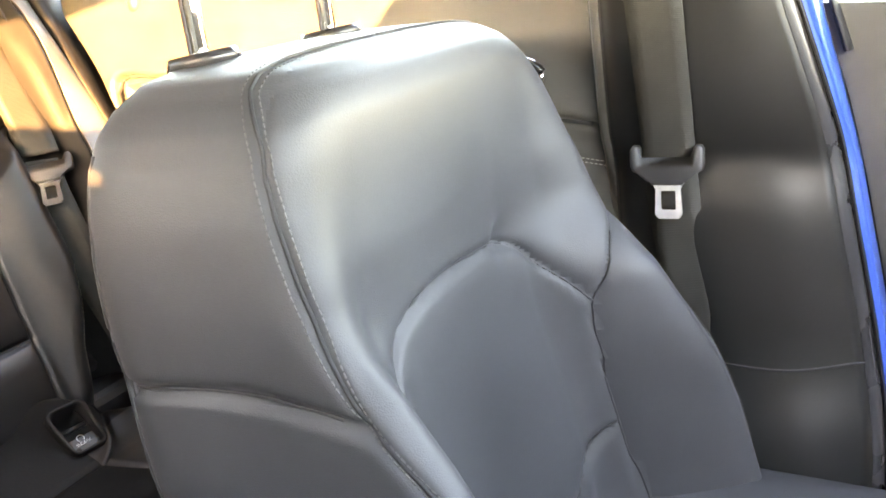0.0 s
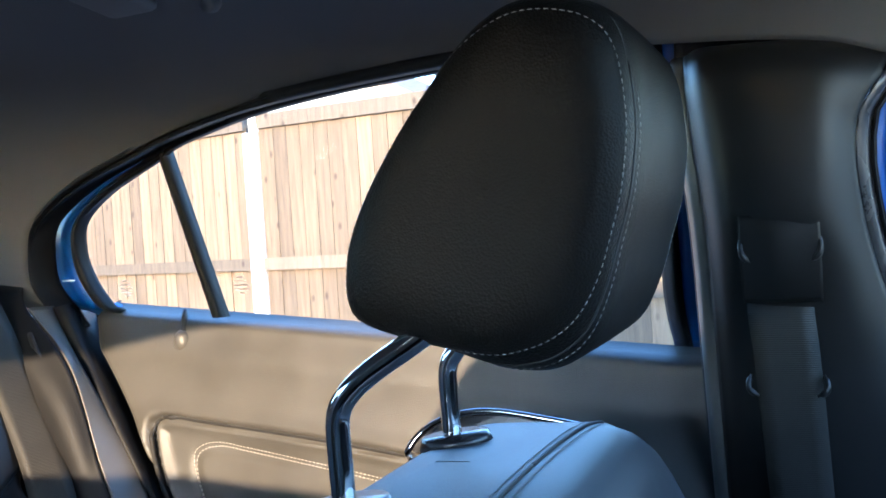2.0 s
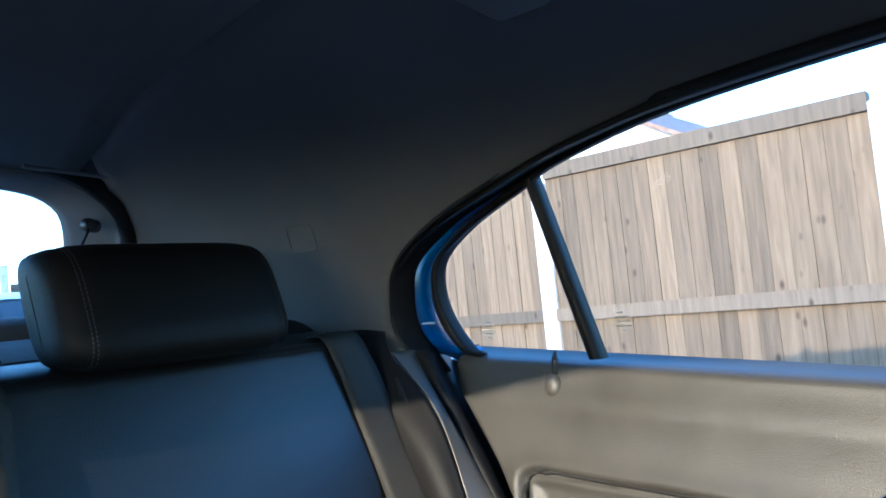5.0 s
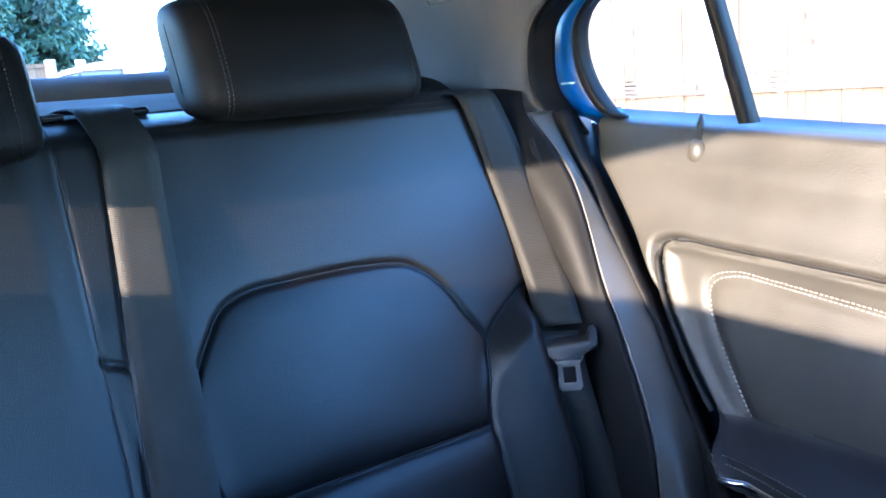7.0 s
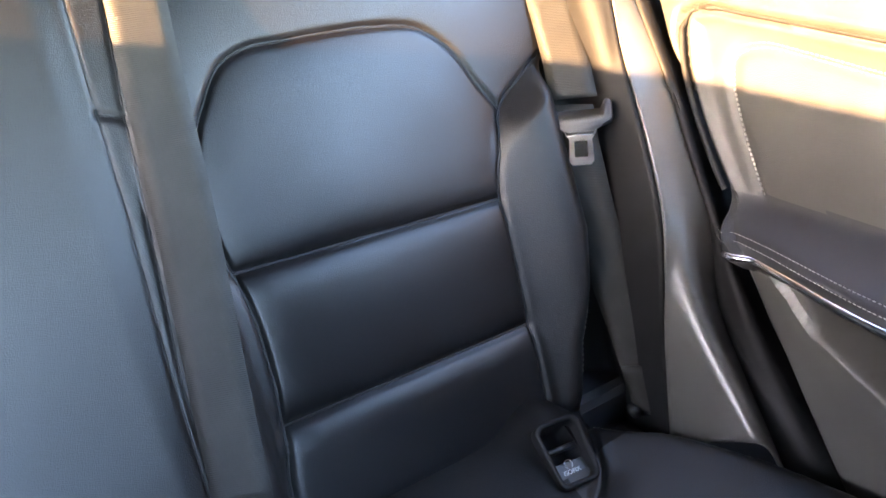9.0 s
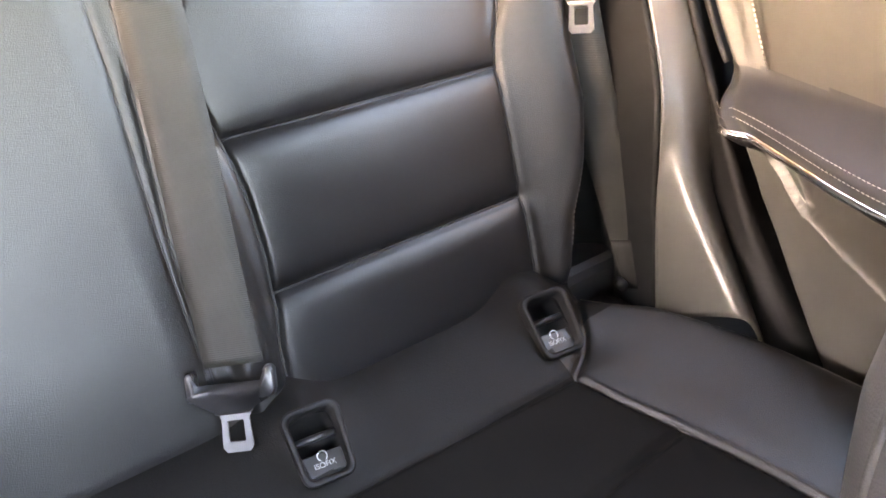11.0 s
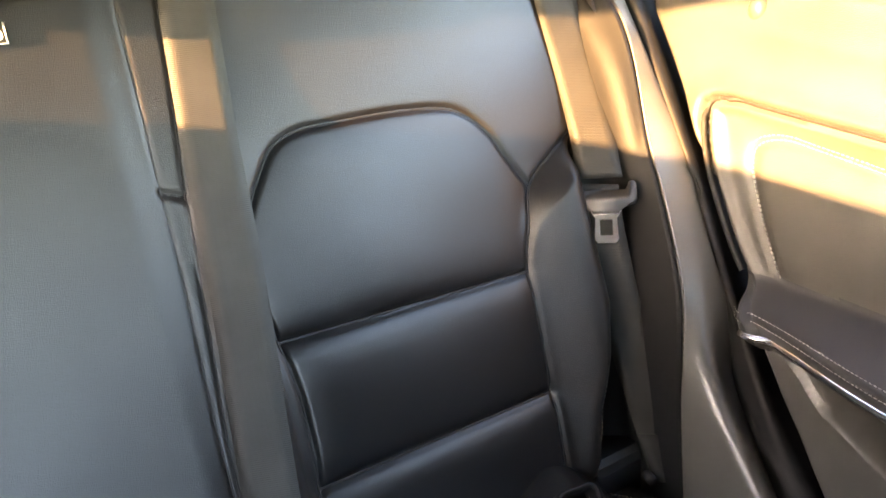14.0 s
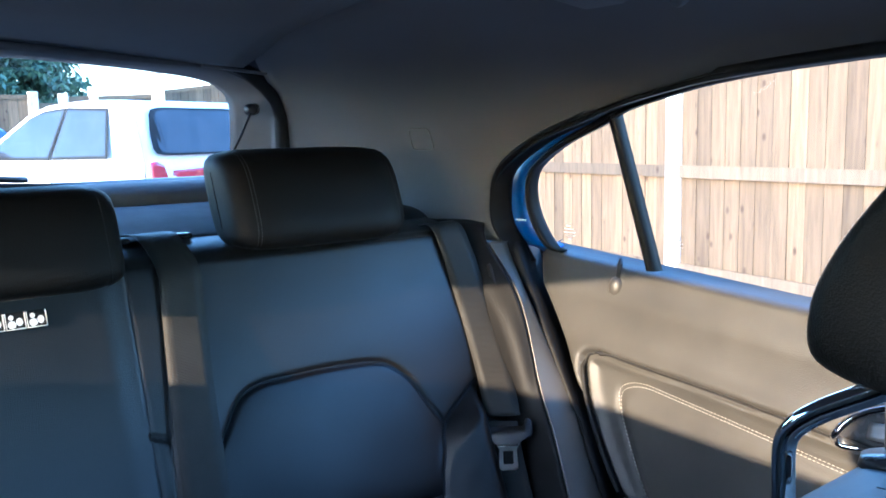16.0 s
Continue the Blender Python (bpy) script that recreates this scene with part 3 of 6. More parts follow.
sheet("handle_lever", [[door_point(0.42, 0.852, 0.006), door_point(0.36, 0.855, 0.010), door_point(0.30, 0.858, 0.006)],
                       [door_point(0.42, 0.868, 0.006), door_point(0.36, 0.876, 0.012), door_point(0.30, 0.872, 0.006)]], SATIN, handle, "satin metal door lever", n=20, m=4, thick=0.004)

# ---- sill and wheel-arch trim between rear seat and door ----
arch = thing("sill_trim", "satin black plastic trim between rear seat and door opening", "car trim", kind="structure", at=(0.6, 0.7, 0.4))
ARCH_IN = [(0.640, 0.932, 1.004), (0.632, 0.862, 0.935), (0.620, 0.813, 0.830), (0.612, 0.781, 0.776), (0.604, 0.744, 0.694), (0.594, 0.728, 0.635), (0.588, 0.718, 0.575), (0.580, 0.696, 0.454)]
ARCH_CREST = [(0.655, 0.925, 1.004), (0.648, 0.866, 0.934), (0.645, 0.803, 0.827), (0.642, 0.772, 0.771), (0.628, 0.734, 0.690), (0.612, 0.711, 0.634), (0.600, 0.681, 0.586), (0.582, 0.606, 0.506)]
ARCH_OUT = [(0.668, 0.922, 1.004), (0.665, 0.884, 0.932), (0.664, 0.800, 0.825), (0.664, 0.769, 0.762), (0.660, 0.736, 0.694), (0.650, 0.7135, 0.622), (0.640, 0.690, 0.569), (0.608, 0.592, 0.470)]
sheet("arch_cover", [ARCH_IN, ARCH_CREST, ARCH_OUT], ARCH_TRIM, arch, n=90, m=14, thick=0.004, flip=True)
sheet("seat_side_cover", [[(0.500, 1.050, 1.030), (0.500, 0.960, 0.935), (0.500, 0.935, 0.868), (0.500, 0.915, 0.76), (0.500, 0.880, 0.63), (0.500, 0.845, 0.50), (0.500, 0.83, 0.40)],
                          [(0.598, 1.035, 1.034), (0.600, 0.950, 0.935), (0.600, 0.918, 0.868), (0.602, 0.872, 0.76), (0.594, 0.832, 0.63), (0.588, 0.800, 0.50), (0.588, 0.785, 0.40)],
                          [(0.622, 1.000, 1.034), (0.614, 0.895, 0.935), (0.610, 0.850, 0.868), (0.604, 0.812, 0.76), (0.592, 0.778, 0.63), (0.584, 0.752, 0.50), (0.580, 0.74, 0.40)],
                          [(0.660, 0.960, 1.030)] + ARCH_IN], RUBBER, arch, "matt black side cover beside the backrest", n=50, m=8, thick=0.004, flip=True)
sheet("sill_seal", [
    ARCH_OUT,
    [(0.674, 0.905, 1.005), (0.672, 0.868, 0.935), (0.664, 0.824, 0.868), (0.655, 0.762, 0.765), (0.656, 0.712, 0.660), (0.652, 0.648, 0.560), (0.646, 0.570, 0.480), (0.64, 0.45, 0.37)],
    [(0.755, 0.955, 1.000), (0.758, 0.935, 0.935), (0.755, 0.895, 0.868), (0.75, 0.825, 0.765), (0.75, 0.765, 0.660), (0.745, 0.690, 0.560), (0.74, 0.590, 0.480), (0.74, 0.44, 0.37)]],
      RUBBER, arch, "black rubber door seal", n=60, m=6, thick=0.004, flip=True)

box("sill_body", (0.73, 0.30, 0.345), (0.19, 1.4, 0.15), RUBBER, arch, "black sill under the door", bevel=0.01)

# plug added in the gap below the backrest to keep it dark
box("gap_plug", (0.572, 0.815, 0.40), (0.14, 0.10, 0.19), PLASTIC, arch, "black plug added to fill the dark gap below the backrest", bevel=0.012)

# ---- headliner, pillars ----
roof = thing("ceiling", "grey cloth headliner", "headliner", kind="structure", at=(0, 0.3, 1.3))
ROOF_EDGE = [(0.605, -0.35, 1.170), (0.615, -0.25, 1.180), (0.618, -0.05, 1.180), (0.618, 0.01, 1.176), (0.612, 0.06, 1.192), (0.618, 0.157, 1.205), (0.627, 0.36, 1.2205), (0.628, 0.552, 1.2105), (0.6355, 0.752, 1.1715),
             (0.6405, 0.842, 1.145), (0.648, 0.917, 1.106), (0.6555, 0.939, 1.067), (0.6625, 0.945, 1.030), (0.668, 0.928, 1.002)]
ROOF_1 = [(0.575, -0.35, 1.208), (0.582, -0.25, 1.226), (0.588, -0.05, 1.236), (0.588, 0.01, 1.239), (0.587, 0.06, 1.242), (0.588, 0.157, 1.246), (0.586, 0.36, 1.2485), (0.588, 0.56, 1.240), (0.592, 0.78, 1.207),
          (0.596, 0.88, 1.185), (0.603, 0.97, 1.148), (0.606, 1.01, 1.11), (0.61, 1.03, 1.07), (0.61, 1.03, 1.02)]
ROOF_2 = [(0.485, -0.35, 1.247), (0.50, -0.25, 1.263), (0.50, -0.05, 1.272), (0.50, 0.01, 1.273), (0.50, 0.06, 1.274), (0.50, 0.157, 1.276), (0.50, 0.36, 1.277), (0.50, 0.58, 1.272), (0.515, 0.84, 1.252),
          (0.53, 0.96, 1.230), (0.548, 1.08, 1.20), (0.555, 1.14, 1.155), (0.562, 1.17, 1.11), (0.565, 1.18, 1.04)]
ROOF_3 = [(0.31, -0.35, 1.267), (0.32, -0.25, 1.283), (0.32, -0.05, 1.294), (0.32, 0.01, 1.295), (0.32, 0.06, 1.296), (0.32, 0.157, 1.298), (0.32, 0.36, 1.299), (0.33, 0.62, 1.293), (0.36, 0.94, 1.279),
          (0.405, 1.14, 1.271), (0.470, 1.24, 1.243), (0.497, 1.255, 1.210), (0.511, 1.275, 1.15), (0.514, 1.285, 1.05)]
sheet("headliner", [ROOF_EDGE, ROOF_1, ROOF_2, ROOF_3], HEADLINER, roof, n=120, m=8, thick=0.006, flip=True)
ROOF_4 = [(0.0, -0.35, 1.279), (0.0, -0.25, 1.295), (0.0, 0.157, 1.311), (0.0, 0.6, 1.306), (0.0, 0.94, 1.296), (0.0, 1.25, 1.288)]
RL = [ROOF_3[0], ROOF_3[1], ROOF_3[5], ROOF_3[7], ROOF_3[8], (0.40, 1.10, 1.270), (0.43, 1.235, 1.262)]
RR = [(-x, y, z) for x, y, z in RL]
sheet("headliner_middle", [RL[:6] + [(0.435, 1.25, 1.260)], ROOF_4, RR[:6] + [(-0.435, 1.25, 1.260)]], HEADLINER, roof, n=60, m=12, thick=0.006, flip=True)
mirror = [[(-x, y, z) for x, y, z in r] for r in (ROOF_EDGE, ROOF_1, ROOF_2, ROOF_3)]
sheet("headliner_edge", mirror, HEADLINER, roof, n=60, m=6, thick=0.006)
# outer roof skin keeps the daylight out
sheet("roof_skin", [[(-0.62, -0.41, 1.206), (-0.66, -0.1, 1.245), (-0.655, 0.6, 1.245), (-0.65, 1.0, 1.22), (-0.62, 1.36, 1.24)],
                    [(-0.35, -0.41, 1.290), (-0.35, -0.1, 1.335), (-0.35, 0.6, 1.33), (-0.35, 1.0, 1.315), (-0.35, 1.36, 1.295)],
                    [(0, -0.41, 1.312), (0, -0.1, 1.355), (0, 0.6, 1.35), (0, 1.0, 1.335), (0, 1.36, 1.31)],
                    [(0.35, -0.41, 1.290), (0.35, -0.1, 1.335), (0.35, 0.6, 1.33), (0.35, 1.0, 1.315), (0.35, 1.36, 1.295)],
                    [(0.62, -0.41, 1.206), (0.66, -0.1, 1.245), (0.655, 0.6, 1.245), (0.65, 1.0, 1.22), (0.62, 1.36, 1.24)]], PAINT, roof, "blue painted roof", n=40, m=6, thick=0.004)

# B pillar trim
bp = thing("pillar", "black plastic centre pillar trim", "pillar trim", kind="structure", at=(0.62, 0.05, 0.5))
B_REAR = [(0.660, 0.157, 1.205), (0.628, 0.156, 1.193), (0.621, 0.155, 1.175), (0.620, 0.154, 1.15), (0.622, 0.146, 1.064), (0.636, 0.144, 0.97), (0.659, 0.142, 0.815), (0.666, 0.140, 0.785), (0.668, 0.137, 0.74), (0.672, 0.137, 0.60), (0.672, 0.137, 0.50), (0.672, 0.137, 0.30)]
B_MID1 = [(0.640, 0.134, 1.203), (0.604, 0.131, 1.194), (0.595, 0.130, 1.175), (0.594, 0.128, 1.15), (0.596, 0.122, 1.064), (0.618, 0.118, 0.97), (0.648, 0.114, 0.815), (0.662, 0.112, 0.785), (0.652, 0.110, 0.74), (0.650, 0.102, 0.60), (0.630, 0.10, 0.50), (0.63, 0.10, 0.30)]
B_MID2 = [(0.640, 0.052, 1.197), (0.604, 0.055, 1.188), (0.592, 0.058, 1.170), (0.590, 0.062, 1.15), (0.592, 0.062, 1.064), (0.616, 0.048, 0.97), (0.646, 0.022, 0.815), (0.658, 0.016, 0.785), (0.644, 0.005, 0.74), (0.634, -0.012, 0.60), (0.606, -0.03, 0.50), (0.60, -0.03, 0.30)]
B_FRONT = [(0.640, 0.004, 1.182), (0.612, 0.010, 1.174), (0.603, 0.020, 1.155), (0.602, 0.033, 1.135), (0.606, 0.035, 1.085), (0.626, 0.018, 1.00), (0.654, -0.036, 0.83), (0.664, -0.048, 0.785), (0.658, -0.058, 0.74), (0.652, -0.085, 0.61), (0.632, -0.10, 0.50), (0.63, -0.10, 0.30)]
sheet("pillar_cover", [B_REAR, B_MID1, B_MID2, B_FRONT], PILLAR_BLACK, bp, n=60, m=8, thick=0.004)
for zc, rad in ((0.592, 0.0012),):
    ln = []
    for r in (B_REAR, B_MID1, B_MID2, B_FRONT):
        zz = [p[2] for p in r][::-1]
        ln.append((float(np.interp(zc, zz, [p[0] for p in r][::-1])) + 0.0005, float(np.interp(zc, zz, [p[1] for p in r][::-1])), zc + (0.010 if r is B_FRONT else 0.0)))
    tube("trim_joint", ln, rad, SEAM, bp, "dark joint between the trim halves", n=30, seg=8)
shifted = lambda dx, dy: [(x + dx, y + dy, z) for x, y, z in B_REAR]
# paler than the pillar cover: the sun on this edge is put into its colour
sheet("sunlit_rear_edge", [B_REAR, shifted(0.005, 0.008), shifted(0.014, 0.013)], ARCH_TRIM, bp, "rear edge of the pillar trim, coloured paler for the sun on it", n=40, m=4, thick=0.003, flip=True)
sheet("rear_seal", [shifted(0.014, 0.013), shifted(0.026, 0.015), shifted(0.074, 0.010)], RUBBER, bp, "black rubber door seal", n=40, m=4, thick=0.003, flip=True)
UPRIGHT = [(1.222, 0.0), (1.15, 0.0), (1.06, 0.0), (0.99, 0.002), (0.945, 0.034)]
edge_line = lambda off, y: [(side_x(z, off + o), y, z) for z, o in UPRIGHT]
sheet("upright_paint", [edge_line(-0.004, 0.150), edge_line(-0.008, 0.177)], PAINT, bp, "blue painted door edge", n=24, m=3, thick=0.006, flip=True)
sheet("upright_frame", [edge_line(-0.009, 0.175), edge_line(-0.013, 0.181), edge_line(0.002, 0.194)], RUBBER, bp, "black upright of the door window frame", n=24, m=4, thick=0.006, flip=True)
box("pillar_core", (0.668, 0.085, 1.205), (0.06, 0.16, 0.05), RUBBER, bp, "dark pillar core", bevel=0.008)
sheet("front_edge", [B_FRONT, [(x + 0.0020, y - 0.0045, z) for x, y, z in B_FRONT], [(x + 0.0065, y - 0.0085, z) for x, y, z in B_FRONT], [(x + 0.013, y - 0.0105, z) for x, y, z in B_FRONT]], GLOSSY, bp, "rounded front edge of the trim", n=50, m=4, thick=0.003)
sheet("front_seal", [[(x + 0.012, y - 0.0102, z) for x, y, z in B_FRONT], [(x + 0.0075, y - 0.0122, z) for x, y, z in B_FRONT], [(x + 0.012, y - 0.0138, z) for x, y, z in B_FRONT]], RUBBER, bp, "black rubber seal", n=50, m=5, thick=0.003)
# the painted edge is narrower where the front door stands against it
wide_at = lambda z: float(smoothstep(0.86, 0.96, z))
paint_row = lambda dx, dy, low: [(x + dx, y + dy * wide_at(z) + low * (1 - wide_at(z)), z) for x, y, z in B_FRONT]
sheet("painted_edge", [paint_row(0.010, -0.0128, -0.0128), paint_row(0.0125, -0.0175, -0.0165), paint_row(0.017, -0.0275, -0.0200), paint_row(0.055, -0.032, -0.0220)], PAINT, bp, "bright blue painted pillar edge", n=50, m=4, thick=0.003)
UPPER_FRONT = B_FRONT[:6] + [(0.6475, -0.0235, 0.870)]
frame_row = lambda dx, dy: [(x + dx, y + dy, z) for x, y, z in UPPER_FRONT]
sheet("front_window_frame", [frame_row(0.054, -0.029), frame_row(0.036, -0.0320), frame_row(0.040, -0.0370), frame_row(0.056, -0.040)], RUBBER, bp, "black front window frame", n=50, m=4, thick=0.006)

# ---- the right-hand side, floor, front: plain shell that closes the cabin ----
shell = thing("wall_right", "dark inner side of the car body with window openings", "car body", kind="structure", at=(-0.7, 0, 0.3))


def shell_plate(name, outline, x0, thick, material, parent):
    return part(name, outline_solid(outline, lambda a, b, c: (x0(b) - c, a, b), thick), material, parent, smooth=False)


left_x = lambda z: -0.62 + 0.19 * (z - 0.99) if z > 0.99 else -0.62
shell_plate("door_lower", [(-1.0, 0.3), (1.0, 0.3), (1.0, 1.046), (0.86, 1.046), (0.17, 1.020), (-0.22, 1.0), (-1.0, 0.93)], left_x, 0.07, DOOR_SKIN, shell)
shell_plate("pillar_rear", [(0.84, 1.045), (1.4, 1.0), (1.4, 1.2), (0.75, 1.25), (0.60, 1.225), (0.72, 1.195), (0.80, 1.165), (0.852, 1.13), (0.862, 1.08)], left_x, 0.07, PILLAR_TRIM, shell)
# middle pillar widened over the unseen front window to block side light
shell_plate("pillar_light_block", [(0.177, 1.0), (0.18, 1.26), (-0.85, 1.20), (-0.85, 0.94)], left_x, 0.07, PLASTIC, shell)
shell_plate("roof_rail", [(0.75, 1.26), (-0.5, 1.25), (-1.0, 1.0), (-0.95, 0.99), (-0.45, 1.22), (0.0, 1.235), (0.35, 1.240), (0.60, 1.224)], left_x, 0.07, HEADLINER, shell)
shell2 = thing("wall_left", "outer body side below and behind the left windows", "car body", kind="structure", at=(0.75, 0, 0.3))
right_x = lambda z: side_x(z, 0.085)
shell_plate("outer_skin", [(-1.0, 0.3), (1.5, 0.3), (1.5, 0.98), (0.95, 0.985), (0.87, 0.975), (0.15, 0.92), (-1.0, 0.88)], right_x, 0.02, PAINT, shell2)
shell_plate("inner_skin", [(-1.0, 0.3), (1.5, 0.3), (1.5, 0.98), (0.95, 0.985), (0.87, 0.970), (0.15, 0.915), (-1.0, 0.875)], lambda z: side_x(z, 0.064), 0.004, RUBBER, shell2)
shell_plate("front_door", [(-1.0, 0.3), (-0.15, 0.3), (-0.125, 0.5), (-0.108, 0.61), (-0.081, 0.74), (-0.071, 0.785), (-0.060, 0.83), (-0.034, 0.910), (-1.0, 0.87)], lambda z: side_x(z, 0.02), 0.05, DOOR_SKIN, shell2)
shell_plate("roof_rail", [(0.8, 1.25), (-0.5, 1.23), (-1.0, 0.98), (-0.95, 0.96), (-0.45, 1.195), (0.0, 1.222), (0.35, 1.228), (0.62, 1.208), (0.75, 1.178)], lambda z: side_x(z, 0.02), 0.02, PAINT, shell2)
floor = thing("floor", "dark carpeted car floor", "car floor", kind="structure", at=(0, 0, 0.24))
box("carpet", (0, 0.2, 0.26), (1.5, 2.6, 0.04), CARPET, floor, bevel=0.005)
front = thing("wall_front", "dark bulkhead and dashboard closing the cabin", "dashboard", kind="structure", at=(0, -1.0, 0.3))
box("bulkhead", (0, -1.02, 0.58), (1.5, 0.04, 0.60), PLASTIC, front, bevel=0.01)
# unseen; its height is set to cut windscreen light on the bench
box("dash_top", (0, -0.80, 0.93), (1.3, 0.46, 0.14), PLASTIC, front, bevel=0.02)
back = thing("wall_rear", "dark boot space lining behind the rear seat", "boot lining", kind="structure", at=(0, 1.5, 0.3))
box("tailgate_inner", (0, 1.56, 0.67), (1.5, 0.06, 0.84), PLASTIC, back, bevel=0.01)


# ---- front seat ----
def front_seat(xc):
    seat = thing("front_seat", "black leather front seat with grey double stitching", "car seat", group="front seats", at=(xc, 0.15, 0.28))
    zs = np.r_[np.arange(0.30, 0.56, 0.008), np.arange(0.56, 0.89, 0.0034), np.arange(0.89, 0.926, 0.003), [0.9285, 0.931, 0.9335, 0.9355, 0.937, 0.938, 0.9385]]
    w = np.interp(zs, [0.30, 0.45, 0.60, 0.70, 0.755, 0.80, 0.85, 0.88, 0.90, 0.918, 0.9285, 0.9335, 0.937, 0.9385], [0.20, 0.205, 0.203, 0.196, 0.188, 0.187, 0.183, 0.177, 0.168, 0.153, 0.138, 0.120, 0.086, 0.001])
    yf = 0.168 + 0.226 * (zs - 0.758) - 0.016 * smoothstep(0.80, 0.92, zs) - 0.012 * smoothstep(0.765, 0.825, zs) * smoothstep(0.945, 0.90, zs)
    yb = np.interp(zs, [0.30, 0.45, 0.55, 0.66, 0.747, 0.780, 0.821, 0.872, 0.90, 0.914, 0.9285, 0.9355, 0.9385], [0.22, 0.250, 0.278, 0.308, 0.326, 0.333, 0.337, 0.333, 0.330, 0.328, 0.320, 0.305, 0.285])
    yf = yf + np.interp(zs, [0.9, 0.92, 0.9285, 0.9355, 0.9385], [0, 0.002, 0.008, 0.03, 0.07])
    ex = 2 / 5.5
    # angles spread evenly along the outline
    aa = np.linspace(0, 2 * math.pi, 40001) + math.pi / 2
    ox, oy = 0.19 * np.sign(np.cos(aa)) * np.abs(np.cos(aa)) ** ex, 0.09 * np.sign(np.sin(aa)) * np.abs(np.sin(aa)) ** ex
    run = np.r_[0, np.cumsum(np.hypot(np.diff(ox), np.diff(oy)))]
    na = 340
    ang = np.interp(np.linspace(0, run[-1], na, endpoint=False), run, aa)
    ca, sa = np.cos(ang), np.sin(ang)
    X = xc + w[:, None] * np.sign(ca) * np.abs(ca) ** ex
    X = np.where(X > xc, xc + (X - xc) * (1 + 0.13 * smoothstep(0.76, 0.60, zs)[:, None]), X)
    ym, d = (yf + yb) / 2, (yb - yf) / 2
    Y = ym[:, None] + d[:, None] * np.sign(sa) * np.abs(sa) ** ex
    Z = np.repeat(zs[:, None], na, 1)
    rel = np.abs(np.repeat((np.sign(ca) * np.abs(ca) ** ex)[None], len(zs), 0))
    frontness = smoothstep(0.0, -0.6, np.repeat((np.sign(sa) * np.abs(sa) ** ex)[None], len(zs), 0))
    bol = np.interp(zs, [0.3, 0.5, 0.58, 0.633, 0.715, 0.755, 0.79, 0.83, 0.86, 0.90, 0.9385], [0.13, 0.13, 0.126, 0.117, 0.091, 0.068, 0.053, 0.036, 0.024, 0.008, 0.0])[:, None]
    hi = smoothstep(0.70, 0.79, Z)
    lift = (1 - hi) * np.where(X > xc, smoothstep(0.46, 0.84, rel), smoothstep(0.56, 0.95, rel)) + hi * np.where(X > xc, 0.5 * smoothstep(0.30, 1.0, rel) + 0.5 * smoothstep(0.62, 1.0, rel), 0.1 * smoothstep(0.40, 1.0, rel) + 0.9 * smoothstep(0.68, 0.93, rel))
    Y -= frontness * bol * lift * np.where(X < xc, np.interp(Z, [0.60, 0.68, 0.716, 0.755, 0.80, 0.86], [1.0, 0.95, 0.84, 0.76, 0.42, 0.20]), 1.0)
    Y += frontness * 0.005 * smoothstep(0.8, 0.0, rel) * smoothstep(0.86, 0.78, Z)
    R = [(x - 0.392 + xc, z) for x, z in catmull([(0.590, 0.785), (0.567, 0.757), (0.537, 0.733), (0.521, 0.692), (0.524, 0.647), (0.526, 0.593), (0.527, 0.55), (0.530, 0.505), (0.535, 0.30)], 40)]
    Lf = [(2 * xc - x, z) for x, z in R if z < 0.692]
    inner = [(x - 0.392 + xc, z) for x, z in catmull([(0.256, 0.690), (0.264, 0.722), (0.277, 0.745), (0.295, 0.759), (0.340, 0.767), (0.41, 0.766), (0.470, 0.757), (0.494, 0.735), (0.511, 0.712), (0.521, 0.693)], 50)]
    low = [(x - 0.385 + xc, z) for x, z in catmull([(0.243, 0.580), (0.30, 0.538), (0.385, 0.508), (0.47, 0.538), (0.520, 0.580)], 30)]
    dist = np.full(X.shape, 9.0)
    for ln in (R, Lf, inner, low):
        dist = np.minimum(dist, seg_dist(X, Z, ln))
    Y += frontness * (0.0065 * np.exp(-(dist / 0.0030) ** 2) - 0.004 * (np.exp(-(dist / 0.034) ** 2) - 0.5 * np.exp(-(dist / 0.010) ** 2)))
    Y += frontness * 0.010 * np.exp(-(np.hypot(X - xc - 0.072, Z - 0.766) / 0.015) ** 2)
    # seam between front pad and side runs down the shoulder and out along the bolster
    SEAM_YZ = catmull([(0.208, 0.945), (0.202, 0.927), (0.195, 0.892), (0.185, 0.847), (0.172, 0.806), (0.159, 0.776), (0.143, 0.753), (0.122, 0.731), (0.106, 0.716), (0.070, 0.680), (0.040, 0.640), (0.010, 0.56), (0.0, 0.45), (0.0, 0.30)], 90)
    side = smoothstep(0.86, 0.95, rel)
    inw = np.sign(X - xc)
    sdist = seg_dist(Y, Z, SEAM_YZ)
    X -= inw * side * (0.0024 * np.exp(-(sdist / 0.0026) ** 2) - 0.0010 * np.exp(-(sdist / 0.012) ** 2))
    hz = np.abs(Z - (0.748 + 0.006 * np.sin((Y - 0.15) * 18)))
    behind = Y > np.interp(Z, SEAM_YZ[::-1, 1], SEAM_YZ[::-1, 0])
    X -= inw * smoothstep(0.9, 0.98, rel) * 0.005 * np.exp(-(hz / 0.0040) ** 2) * behind
    # the sides flare towards a rounded rear edge
    flare = smoothstep(0.20, 0.31, Y) * smoothstep(0.60, 0.90, rel) * smoothstep(0.94, 0.90, Z) * smoothstep(0.60, 0.72, Z)
    X += inw * 0.011 * flare
    Y -= 0.004 * flare
    lower = lambda z: 0.86 + (z - 0.86) * 0.90 if z > 0.86 else z
    Z = np.where(Z > 0.86, 0.86 + (Z - 0.86) * 0.90, Z)
